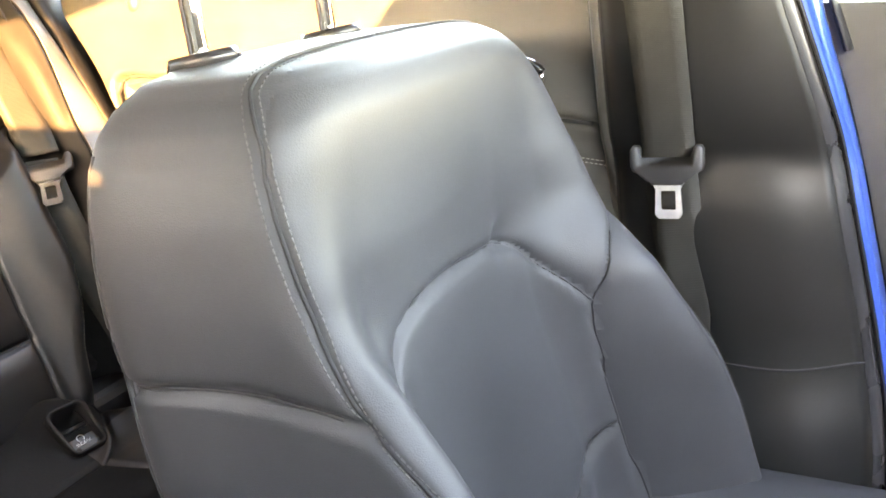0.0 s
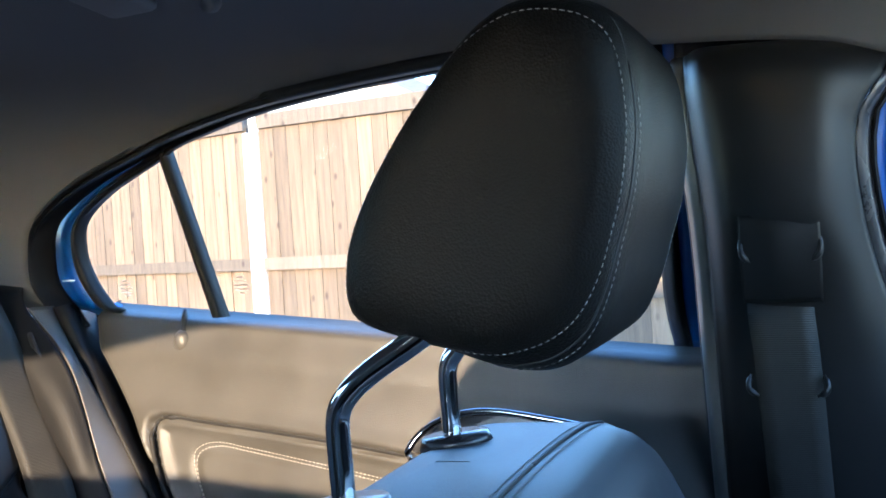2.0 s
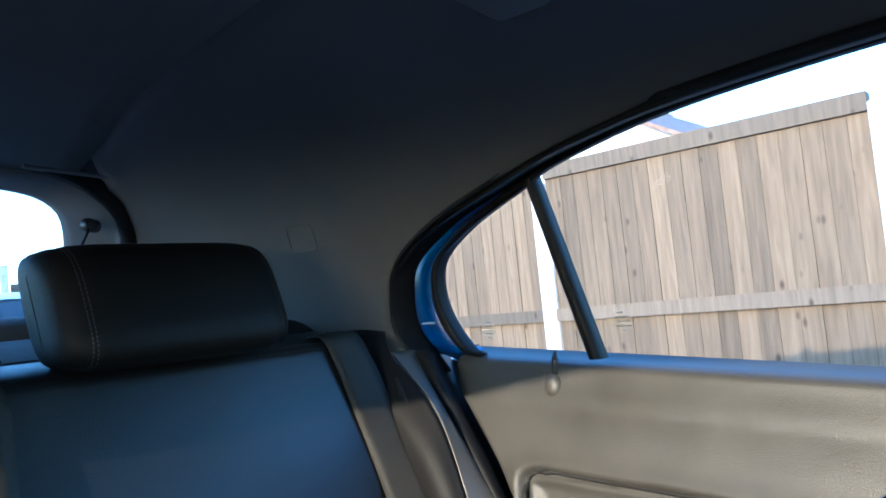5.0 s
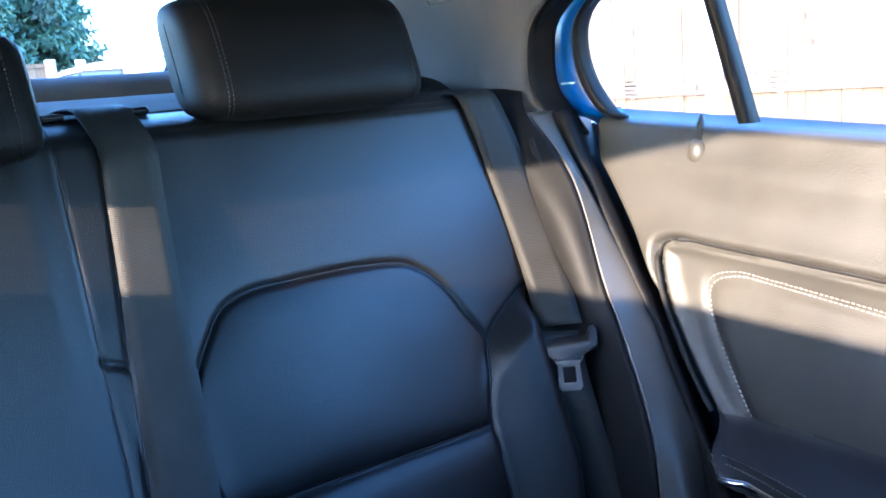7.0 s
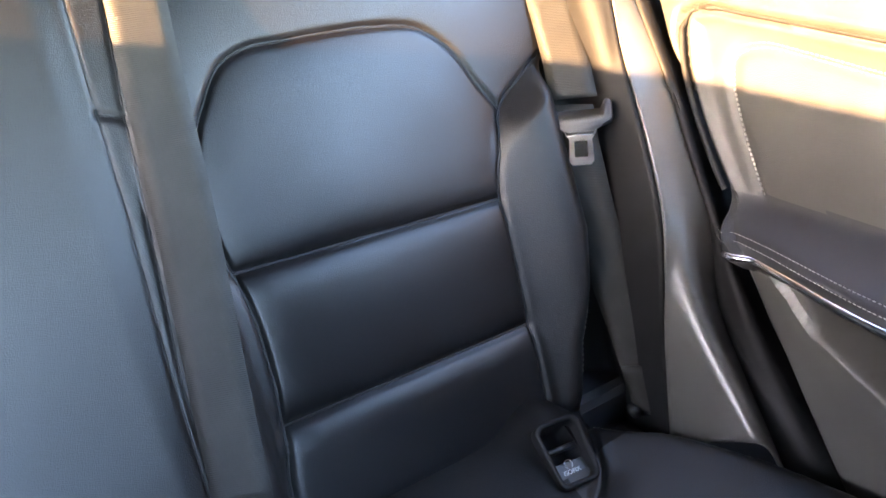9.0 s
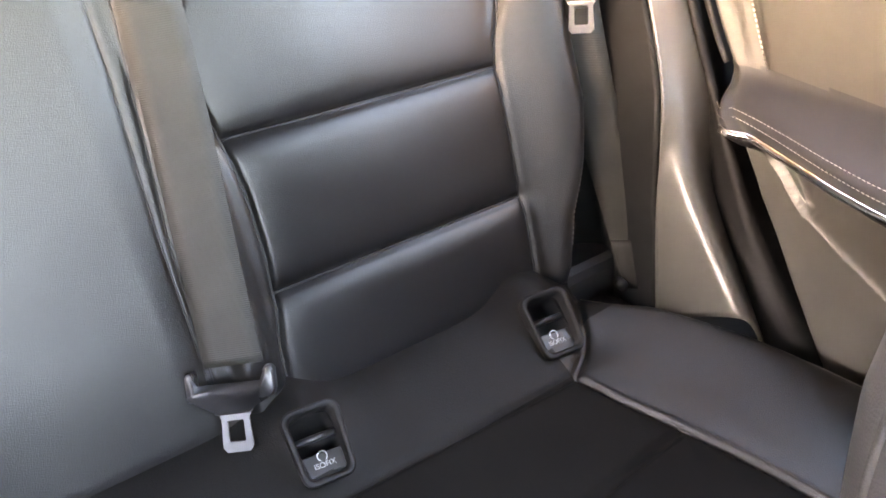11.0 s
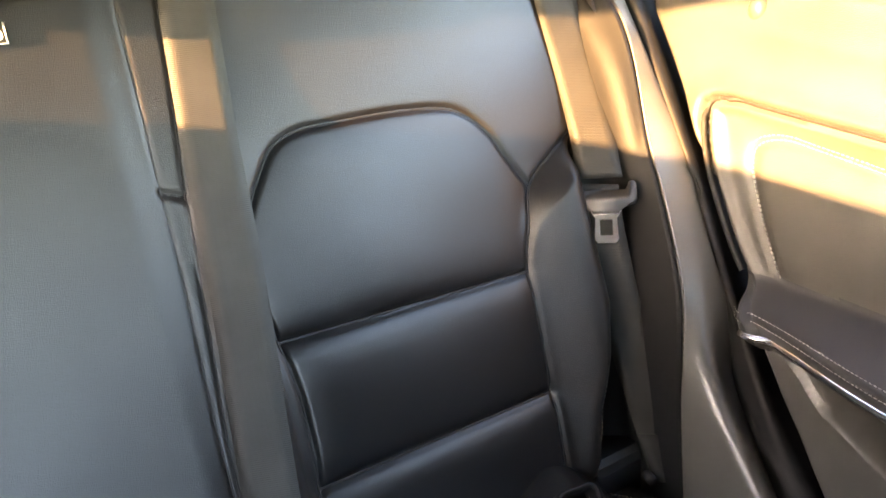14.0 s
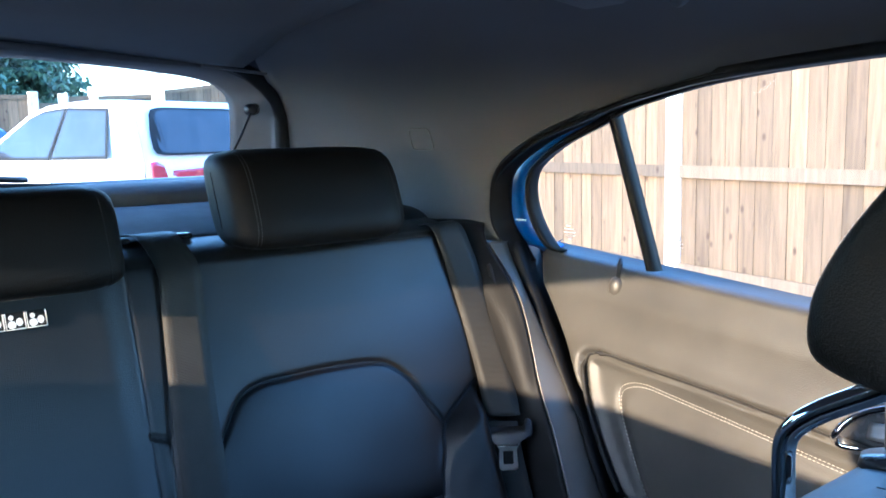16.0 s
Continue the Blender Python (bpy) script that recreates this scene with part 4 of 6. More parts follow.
    Z -= 0.05 * np.maximum(Y - 0.215, 0) * smoothstep(0.86, 0.92, Z)
    grid = np.stack([X, Y, Z], 2)
    grid = np.concatenate([grid, grid[:, :1]], 1)
    wrap = lambda q: np.concatenate([q, q[:, :1]], 1)
    gx, gy, gz = grid[..., 0], grid[..., 1], grid[..., 2]
    fr, rl, bh = wrap(frontness) > 0.5, wrap(rel), wrap(behind)
    out = bh & (rl > 0.86)
    reg = np.full(grid.shape[:2], 5)
    half = gy < wrap(np.repeat(yb[:, None], na, 1)) - 0.040
    reg[half & ~out & (gy < 0.24)] = 0
    reg[half & out & (gz > 0.748)] = 4
    reg[half & out & (gz <= 0.748)] = 6
    poly = inner + [(xc + 0.145, 0.30), (xc - 0.145, 0.30)]
    inn = fr & inside(gx, gz, poly)
    reg[inn] = 1
    reg[inn & (gz < np.interp(gx, [p[0] for p in low], [p[1] for p in low]))] = 2
    rr = np.interp(gz, [p[1] for p in R[::-1]], [p[0] for p in R[::-1]])
    reg[fr & ~out & (gz < 0.757) & (np.abs(gx - xc) > rr - xc)] = 3
    reg[(gz > 0.905) & (gy > 0.228) & (np.abs(gx - xc) < 0.17)] = 9
    reg[(reg == 0) & (gz < 0.69)] = 3
    right = gx > xc
    for k in (3, 4, 6):
        reg[(reg == k) & right] = k + 10
    fp = field({0: "upper_pad", 1: "centre_panel", 2: "lower_panel", 3: "side_bolster", 13: "side_bolster", 4: "side_panel", 14: "side_panel", 5: "back_cover", 6: "lower_side_panel", 16: "lower_side_panel", 9: "top_cover"}, grid, reg,
               {0: LEATHER_SMOOTH, 1: LEATHER_SMOOTH, 2: LEATHER_SMOOTH, 3: LEATHER_SMOOTH, 13: LEATHER_SMOOTH, 4: LEATHER_SMOOTH, 14: LEATHER_SMOOTH, 5: LEATHER_SMOOTH, 6: LEATHER_SMOOTH, 16: LEATHER_SMOOTH, 9: LEATHER_SMOOTH}, seat,
               {1: "smooth leather centre panel", 3: "padded leather side bolster", 13: "padded leather side bolster", 4: "grained leather side panel", 14: "grained leather side panel"})
    every = list(fp.values())
    for ln in (inner, R[4:], Lf, low):
        seam(seat, every, [(x, 0.15, z) for x, z in spread(ln, 60)], (0, 1, 0), 0.0010)
    # piping at the rear edge
    for s in (-1, 1):
        corner = np.argmax(np.where(Y > ym[:, None] + 0.02, s * (X - xc) + 0.45 * Y, -9), axis=1)
        rows = [k for k in range(len(zs)) if 0.45 < zs[k] < 0.90][::8]
        for off in (0, 1):
            tube("piping", [(X[k, corner[k]] - s * 0.001, Y[k, corner[k]] - 0.004 * off, Z[k, corner[k]]) for k in rows], 0.0022 - 0.0006 * off, LEATHER_SMOOTH, seat, "rear edge piping", n=50, seg=6)
    # one sewn seam over the top edge and down both shoulders, with a row of stitches on either side
    top_line = catmull([(0.0, 0.2225), (0.05, 0.2215), (0.10, 0.2185), (0.130, 0.2155), (0.148, 0.212)], 40)
    for s in (-1, 1):
        def sewn(off):
            a = drape(every, [(xc + s * u, v + off, 0.93) for u, v in top_line], (0, 0, -1))
            line = [(xc + s * 0.18, y + off, lower(z) + off * 0.5) for y, z in SEAM_YZ[5:62]]
            b = [(p, n) for p, n in zip(*drape(every, line, (-s, 0, 0))) if abs(p[0] - xc - s * 0.18) < 0.030 and p[2] < 0.890]
            pa, pb = Vector(a[0][-1]), Vector(b[0][0])
            gap = [pa.lerp(pb, f) + Vector((s * 0.014, 0, 0.014)) for f in (0.2, 0.4, 0.6, 0.8)]
            c = drape(every, [tuple(p) for p in gap], (-s, 0, -1))
            return a[0] + c[0] + [p for p, n in b], a[1] + c[1] + [n for p, n in b]
        tube("seam", sewn(0.0)[0], 0.0013, SEAM, seat, n=150, seg=6)
        for off in (-0.0055, 0.0050):
            pts, nrm = sewn(off)
            stitches("stitching", pts, nrm, DARK_THREAD, seat, length=0.0034, gap=0.0010, width=0.0009, label="grey double stitching")
        seam(seat, every, [(xc + s * 0.18, y, 0.748 + 0.006 * math.sin((y - 0.15) * 18)) for y in np.linspace(0.155, 0.295, 30)], (-s, 0, 0), 0.0012)
    # rod sleeves, rods, head restraint
    hr = thing("head_restraint", "black leather front head restraint with grey stitching on two chrome rods", "head restraint", group="front head restraints", at=(xc, 0.298, 0.94))
    for dx in (-0.087, 0.057):
        x = xc + dx
        bm = bmesh.new()
        bmesh.ops.create_cone(bm, cap_ends=True, segments=36, radius1=1, radius2=0.88, depth=1)
        bmesh.ops.scale(bm, vec=(0.021, 0.027, 0.008), verts=bm.verts)
        bmesh.ops.rotate(bm, cent=(0, 0, 0), matrix=Matrix.Rotation(radians(-8), 3, 'X'), verts=bm.verts)
        bmesh.ops.translate(bm, vec=(x, 0.296, 0.926), verts=bm.verts)
        part("rod_sleeve", bm, GLOSSY, seat, "black oval plastic rod sleeve")
        tube("rod", [(x, 0.298, 0.92), (x, 0.299, 0.950), (x, 0.299, 0.972), (x, 0.294, 0.984), (x, 0.278, 0.998), (x, 0.24, 1.022), (x, 0.205, 1.05)], 0.0066, CHROME, hr, "polished chrome rod", n=60, seg=16)
    # side outline of the pad
    out = catmull([(0.2815, 1.037), (0.281, 1.056), (0.274, 1.077), (0.261, 1.101), (0.239, 1.132), (0.217, 1.154), (0.196, 1.167), (0.176, 1.170), (0.153, 1.164), (0.140, 1.150),
                   (0.136, 1.118), (0.138, 1.095), (0.143, 1.072), (0.154, 1.044), (0.171, 1.025), (0.202, 1.0145), (0.232, 1.018), (0.270, 1.027)], 110, closed=True)
    out[:, 0] += 0.007 * np.clip((out[:, 0] - 0.20) / 0.08, 0, 1)
    out[:, 1] -= 0.008 * np.clip((1.06 - out[:, 1]) / 0.04, 0, 1)
    cy, cz = out.mean(0)
    hw = 0.093
    hxc = xc - 0.003
    offs = [(-hw + 0.000, 0.0), (-hw - 0.0045, 0.55), (-hw - 0.003, 0.80), (-hw + 0.001, 0.92), (-hw + 0.006, 0.966), (-hw + 0.0125, 0.988), (-hw + 0.0150, 0.982), (-hw + 0.0175, 0.988), (-hw + 0.022, 0.998), (-hw + 0.034, 1.004), (-hw + 0.06, 1.008), (0, 1.01)]
    offs = offs + [(-a, b) for a, b in offs[-2::-1]]
    rings = []
    for a, f in offs:
        ring = np.empty((len(out), 3))
        ring[:, 0] = hxc + a
        ring[:, 1] = cy + (out[:, 0] - cy) * f
        ring[:, 2] = cz + (out[:, 1] - cz) * f
        # front of the pad swells out a little between the sides
        swell = min(1.0, max(0.0, (hw - 0.006 - abs(a)) / 0.022)) ** 0.6
        ring[:, 1] -= smoothstep(0.22, 0.14, ring[:, 1]) * 0.003 * swell
        ring[:, 2] -= smoothstep(1.06, 1.015, ring[:, 2]) * smoothstep(0.25, 0.18, ring[:, 1]) * 0.013 * swell
        ring[:, 2] += smoothstep(1.13, 1.17, ring[:, 2]) * 0.007
        rings.append(ring)
    g = np.array(rings)
    g = np.concatenate([g, g[:, :1]], 1)
    rg = np.zeros(g.shape[:2], int)
    k = len(offs)
    rg[:6], rg[k - 7:] = 1, 2
    hp = list(field({0: "front_pad", 1: "side_cover", 2: "side_cover"}, g, rg, {0: RESTRAINT, 1: RESTRAINT, 2: RESTRAINT}, hr, {0: "grained leather front pad", 1: "grained leather side cover", 2: "grained leather side cover"}).values())
    for s in (-1, 1):
        loop = np.vstack([out, out[:1]])
        pts, nrm = drape(hp, [(hxc + s * hw, cy + (y - cy) * 0.970, cz + (z - cz) * 0.970) for y, z in loop], (-s, 0, 0), 0.0004)
        stitches("stitching", pts, nrm, GREY_THREAD, hr, length=0.0024, gap=0.0014, width=0.00055, label="grey stitching")
        seam(hr, hp, [(hxc + s * (hw - 0.0150), y, z) for y, z in loop[::2]], "radial", 0.0012, centre=(cy, cz))
        pts, nrm = [], []
        for y, z in loop[58:]:
            p, q = drape(hp, [(hxc + s * (hw - 0.0195), y, z)], (0, cy - y, cz - z), 0.0004)
            pts += p
            nrm += q
        stitches("stitching", pts, nrm, GREY_THREAD, hr, length=0.0024, gap=0.0014, width=0.00055, label="grey stitching")
    # cushion
    cg = [[(xc - 0.22, y, 0.40 + 0.02 * math.sin(y * 3)), (xc - 0.19, y, 0.46), (xc - 0.10, y, 0.44), (xc, y, 0.435), (xc + 0.10, y, 0.44), (xc + 0.19, y, 0.46), (xc + 0.22, y, 0.40)] for y in (0.16, 0.0, -0.15, -0.30)]
    sheet("cushion", cg, LEATHER_SMOOTH, seat, "leather seat cushion", n=40, m=6, thick=0.05)
    return seat, hr


front_seat(0.392)
# out of view; added to keep light off the bench and the other seat
front_seat(-0.400)

# ---- rear bench ----
P0 = np.array([0, 0.799, 0.591])


BENCH = thing("rear_bench", "black leather rear bench seat with sewn panels and pale stitching", "rear seat", at=(0.02, 0.6, 0.28))


def back_point(x, z, lift=0.0):
    v = (z - 0.591) / 0.933
    return np.array([x, P0[1] + v * 0.36 - lift * 0.933, z + lift * 0.36])


def rear_back():
    th = BENCH
    xs = np.r_[np.arange(-0.56, 0.09, 0.006), np.arange(0.09, 0.612, 0.0021)]
    zs = np.arange(0.47, 1.056, 0.0024)
    X, Z = np.meshgrid(xs, zs)
    V = (Z - 0.591) / 0.933
    left = catmull([(0.198, 0.47), (0.202, 0.543), (0.212, 0.591), (0.215, 0.659), (0.210, 0.713), (0.203, 0.749), (0.204, 0.79), (0.211, 0.819), (0.228, 0.847), (0.247, 0.870), (0.272, 0.880), (0.303, 0.8815), (0.361, 0.882),
                    (0.421, 0.878), (0.450, 0.869), (0.476, 0.846), (0.493, 0.815), (0.511, 0.788)], 120)
    right = catmull([(0.468, 0.47), (0.471, 0.506), (0.478, 0.591), (0.485, 0.708), (0.496, 0.750), (0.512, 0.788), (0.546, 0.812), (0.582, 0.830), (0.612, 0.840)], 70)
    seam1, seam2 = [(0.210, 0.716), (0.485, 0.709)], [(0.212, 0.592), (0.478, 0.591)]
    mid1 = [(0.152, 1.06), (0.148, 0.99), (0.145, 0.85), (0.144, 0.775), (0.139, 0.671), (0.137, 0.47)]
    mid2 = [(0.188, 1.06), (0.177, 0.95), (0.163, 0.841), (0.153, 0.73), (0.145, 0.656), (0.139, 0.47)]
    cross = [(0.145, 0.852), (0.164, 0.845)]
    H = np.zeros(X.shape)
    d = np.full(X.shape, 9.0)
    puff = np.ones(X.shape)
    for ln, deep, wide in ((left, 0.35, 0.016), (right, 0.35, 0.016), (seam1, 0.75, 0.010), (seam2, 0.75, 0.010)):
        e = seg_dist(X, Z, ln)
        d = np.minimum(d, e)
        puff *= 1 - deep * np.exp(-(e / wide) ** 1.3)
    dm = np.minimum(seg_dist(X, Z, mid1), seg_dist(X, Z, mid2))
    H += 0.008 - 0.0065 * (1 - puff) - 0.004 * np.exp(-(d / 0.0028) ** 2)
    H -= 0.0020 * np.exp(-(dm / 0.0018) ** 2)
    H -= 0.004 * np.exp(-(seg_dist(X, Z, cross) / 0.0025) ** 2)
    edge = np.interp(X, [0.478, 0.512, 0.546, 0.582, 0.612], [0.75, 0.788, 0.812, 0.830, 0.840])
    lowmask = np.where(X > 0.40, smoothstep(edge + 0.006, edge - 0.030, Z), smoothstep(0.86, 0.80, Z))
    H += lowmask * (0.032 * smoothstep(0.478, 0.545, X) - 0.150 * np.clip((X - np.interp(Z, [0.50, 0.56, 0.61, 0.66, 0.76], [0.490, 0.504, 0.526, 0.541, 0.541])) / 0.060, 0, 1.25) ** 2.2)          # outer bolster
    H -= (1 - lowmask) * 0.05 * smoothstep(0.582, 0.625, X) ** 2
    H += lowmask * 0.012 * smoothstep(0.205, 0.185, X) * smoothstep(0.155, 0.17, X)
    H += 0.004 * smoothstep(0.145, 0.115, X) * smoothstep(0.48, 0.6, Z)                           # middle section stands proud
    # panels sink a little towards the seams between them
    span = smoothstep(0.196, 0.216, X) * smoothstep(0.488, 0.476, X)
    for z0, z1 in ((0.591, 0.712), (0.47, 0.591)):
        f = np.clip((Z - z0) / (z1 - z0), 0, 1)
        H += 0.011 * np.where((Z > z0) & (Z < z1), f ** 0.9 * (1 - f ** 9), 0) * span * 0.4
    # wrinkles from sitting
    for k in range(14):
        cx, cz = 0.22 + 0.25 * random.random(), 0.60 + 0.25 * random.random()
        H += 0.0007 * math.sin(k * 2.1) * np.exp(-((X - cx) / 0.05) ** 2 - ((Z - cz) / 0.03) ** 2)
    Y = P0[1] + V * 0.36 - H * 0.933
    ZZ2 = Z + H * 0.36
    # rolled top
    tt = np.clip((Z - 1.012) / 0.042, 0, 1)
    Y += 0.050 * tt ** 2
    ZZ2 -= 0.016 * tt ** 2
    ZZ2 -= 0.002 * np.exp(-(np.abs(Z - 1.022) / 0.003) ** 2)
    # bottom tucks under
    bt = np.clip((0.515 - Z) / 0.045, 0, 1)
    Y += 0.03 * bt ** 2
    grid = np.stack([X, Y, ZZ2], 2)
    reg = np.zeros(X.shape, int)
    inner = inside(X, Z, list(map(tuple, left)) + [(0.496, 0.750), (0.485, 0.708), (0.478, 0.591), (0.468, 0.47)])
    m2 = np.interp(Z, [p[1] for p in mid2[::-1]], [p[0] for p in mid2[::-1]])
    reg[X < m2] = 5
    reg[inner] = 1
    reg[inner & (Z < 0.7125)] = 2
    reg[inner & (Z < 0.5915)] = 3
    rgt = inside(X, Z, list(map(tuple, right)) + [(0.65, 0.85), (0.65, 0.47)])
    reg[rgt] = 4
    reg[(X > 0.500) & (Z < 0.490)] = -1
    m1 = np.interp(Z, [p[1] for p in mid1[::-1]], [p[0] for p in mid1[::-1]])
    reg[X < m1] = 6
    parts = field({0: "backrest_top", 1: "shoulder_panel", 2: "middle_panel", 3: "lower_panel", 4: "backrest_bolster", 5: "edge_strip", 6: "centre_backrest"}, grid, reg,
                  {0: LEATHER, 1: CUSHION, 2: CUSHION, 3: CUSHION, 4: LEATHER, 5: LEATHER, 6: LEATHER}, th,
                  {1: "smooth leather upper panel", 2: "smooth leather panel", 3: "smooth leather panel", 4: "grained leather side bolster", 6: "grained leather centre backrest"})
    every = list(parts.values())
    for ln, rad in ((left, 0.0012), (right, 0.0012), (seam1, 0.0012), (seam2, 0.0012), (mid1, 0.0008), (mid2, 0.0008), (cross, 0.0008)):
        seam(th, every, [back_point(x, z, 0.02) for x, z in spread(ln, 70)], (0, 0.933, -0.36), rad)
    # stitched top edge
    for zt in (1.024, 1.018):
        stitches("stitching", [back_point(x, zt, 0.0096) for x in np.linspace(0.47, 0.575, 44)], (0, -0.9, 0.4), DARK_THREAD, th, length=0.0024, gap=0.0014, width=0.0006)
    pts, nrm = drape(every, [back_point(float(np.interp(z, [0.50, 0.56, 0.61, 0.66], [0.512, 0.526, 0.547, 0.562])), z, 0.02) for z in np.linspace(0.53, 0.65, 40)], (0, 0.933, -0.36), 0.0003)
    stitches("stitching", pts, nrm, THREAD, th, length=0.0035, gap=0.002, width=0.0008)
    box("backrest_core", (0.02, 0.925, 0.74), (1.12, 0.05, 0.52), CARPET, th, "dark seat back", bevel=0.01, turn=Matrix.Rotation(radians(-21), 4, "X"))
    return th


rear_back()


def rear_head_pad(xc, halfw, y0, z0, z1, depth, label):
    th = thing("head_restraint", label, "head restraint", group="rear head restraints", at=(xc, y0 + depth / 2, z0))
    zc, hz = (z0 + z1) / 2, (z1 - z0) / 2
    rows = []
    xs = np.concatenate([[-1, -0.995, -0.98, -0.95, -0.90, -0.845], np.linspace(-0.80, 0.80, 25), [0.845, 0.90, 0.95, 0.98, 0.995, 1]])
    ang = np.linspace(0, 2 * math.pi, 64, endpoint=False)
    for s in xs:
        f = (1 - abs(s) ** 6) ** (1 / 3.2)
        f = max(f, 0.02)
        gro = 0.985 if abs(abs(s) - 0.80) < 0.03 else 1.0
        ring = []
        for a in ang:
            c, n = math.cos(a), math.sin(a)
            yy = np.sign(c) * abs(c) ** 0.62 * depth / 2 * f * gro
            zz = np.sign(n) * abs(n) ** 0.60 * hz * (0.55 + 0.45 * f) * gro
            lean = 0.38 * zz
            ring.append((xc + s * halfw, y0 + depth / 2 + yy + lean, zc + zz))
        rows.append(ring)
    g = np.array(rows)
    g = np.concatenate([g, g[:, :1]], 1)
    rg = np.zeros(g.shape[:2], int)
    k = len(xs)
    rg[:6], rg[k - 7:] = 1, 2
    field({0: "front_pad", 1: "end_cover", 2: "end_cover"}, g, rg, {0: RESTRAINT, 1: RESTRAINT, 2: RESTRAINT}, th, {})
    for s in (-0.815, -0.785, 0.815):
        pts, nr = [], []
        for a in np.linspace(math.pi * 0.55, math.pi * 1.45, 50):
            c, n = math.cos(a), math.sin(a)
            f = (1 - abs(s) ** 6) ** (1 / 3.2)
            yy = np.sign(c) * abs(c) ** 0.62 * depth / 2 * f
            zz = np.sign(n) * abs(n) ** 0.60 * hz * (0.55 + 0.45 * f)
            pts.append((xc + s * halfw, y0 + depth / 2 + yy * 1.01 + 0.38 * zz, zc + zz * 1.01))
            nr.append((0, c, n))
        stitches("stitching", pts, nr, DARK_THREAD if s < 0 else SEAM, th, length=0.0026, gap=0.0014, width=0.0007)
    for dx in (-0.06, 0.06):
        tube("rod", [(xc + dx, y0 + depth * 0.95, z0 - 0.05), (xc + dx, y0 + depth * 0.85, z0 + 0.03)], 0.006, CHROME, th, "chrome rod", n=2, curve=False)
    return th


rear_head_pad(0.382, 0.119, 0.918, 1.027, 1.143, 0.11, "black leather outer rear head restraint with stitched seams")
rear_head_pad(0.022, 0.113, 0.885, 1.011, 1.112, 0.10, "black leather middle rear head restraint with stitched seams")


# rear cushion over (x, y)
def cushion():
    th = BENCH
    xs, ys = np.r_[np.arange(-0.58, 0.12, 0.006), np.arange(0.12, 0.42, 0.0035), np.arange(0.42, 0.48, 0.0008), np.arange(0.48, 0.63, 0.0035)], np.arange(0.28, 0.800, 0.0035)
    X, Y = np.meshgrid(xs, ys)
    Z = 0.481 + 0.0 * X
    Z += 0.020 * smoothstep(0.662, 0.765, Y) * smoothstep(0.515, 0.465, X)
    for cx, cy in ANCHORS:                      # padding swells round the anchor openings
        Z += 0.020 * np.exp(-((X - cx) / 0.034) ** 2) * smoothstep(0.668, 0.735, Y) * smoothstep(0.515, 0.465, X)
    Z += 0.010 * smoothstep(0.62, 0.40, Y)
    back = [(-0.58, 0.664), (0.259, 0.664), (0.35, 0.660), (0.428, 0.658)]
    side = catmull([(0.428, 0.658), (0.438, 0.61), (0.452, 0.553), (0.468, 0.45), (0.475, 0.28)], 40)
    cross = [(0.452, 0.553), (0.32, 0.540), (0.1, 0.535), (-0.58, 0.535)]
    corner = catmull([(0.428, 0.658), (0.462, 0.682), (0.480, 0.708), (0.503, 0.745)], 20)
    rim = catmull([(0.505, 0.735), (0.530, 0.700), (0.552, 0.673), (0.577, 0.610), (0.588, 0.565), (0.596, 0.47), (0.598, 0.28)], 60)
    d = np.full(X.shape, 9.0)
    for ln in (back, side, cross, corner):
        d = np.minimum(d, seg_dist(X, Y, ln))
    Z += 0.008 * (1 - np.exp(-d / 0.022)) - 0.005 * np.exp(-(d / 0.0038) ** 2)
    dr = seg_dist(X, Y, rim)
    out = inside(X, Y, list(map(tuple, rim)) + [(0.7, 0.28), (0.7, 0.80), (0.515, 0.80)])
    Z += np.where(out, -np.minimum(0.12, 6.5 * np.maximum(dr - 0.002, 0)), 0.012 * smoothstep(0.10, 0.0, dr) - 0.010 * np.exp(-(dr / 0.007) ** 2))
    # recesses for the two anchor openings
    hole = np.zeros(X.shape, bool)
    for cx, cy in ANCHORS:
        hole |= (np.abs(X - cx) < 0.017) & (np.abs(Y - cy) < 0.019)
    reg = np.zeros(X.shape, int)
    reg[Y > 0.661] = 1
    sx = np.interp(Y, [p[1] for p in side[::-1]], [p[0] for p in side[::-1]])
    reg[(X > sx) & (Y < 0.70)] = 2
    reg[(Y < 0.540) & (X < sx)] = 3
    reg[hole] = -1
    grid = np.stack([X, Y, Z], 2)
    field({0: "cushion_panel", 1: "cushion_rear_strip", 2: "cushion_bolster", 3: "cushion_front"}, grid, reg, {0: MICROFIBRE, 1: RESTRAINT, 2: LEATHER, 3: MICROFIBRE}, th,
          {0: "matt black centre panel", 1: "grained leather strip with anchor openings", 2: "grained leather side bolster", 3: "matt black front panel"})
    stitches("stitching", [(x, y, 0.4895) for x, y in rim], (0, 0, 1), THREAD, th, length=0.0026, gap=0.0014, width=0.0006, label="pale edge stitching")
    box("cushion_base", (0.02, 0.53, 0.36), (1.12, 0.48, 0.20), CARPET, th, "dark seat base", bevel=0.02)
    return th


ANCHORS = ((0.439, 0.706), (0.192, 0.704))
cushion()


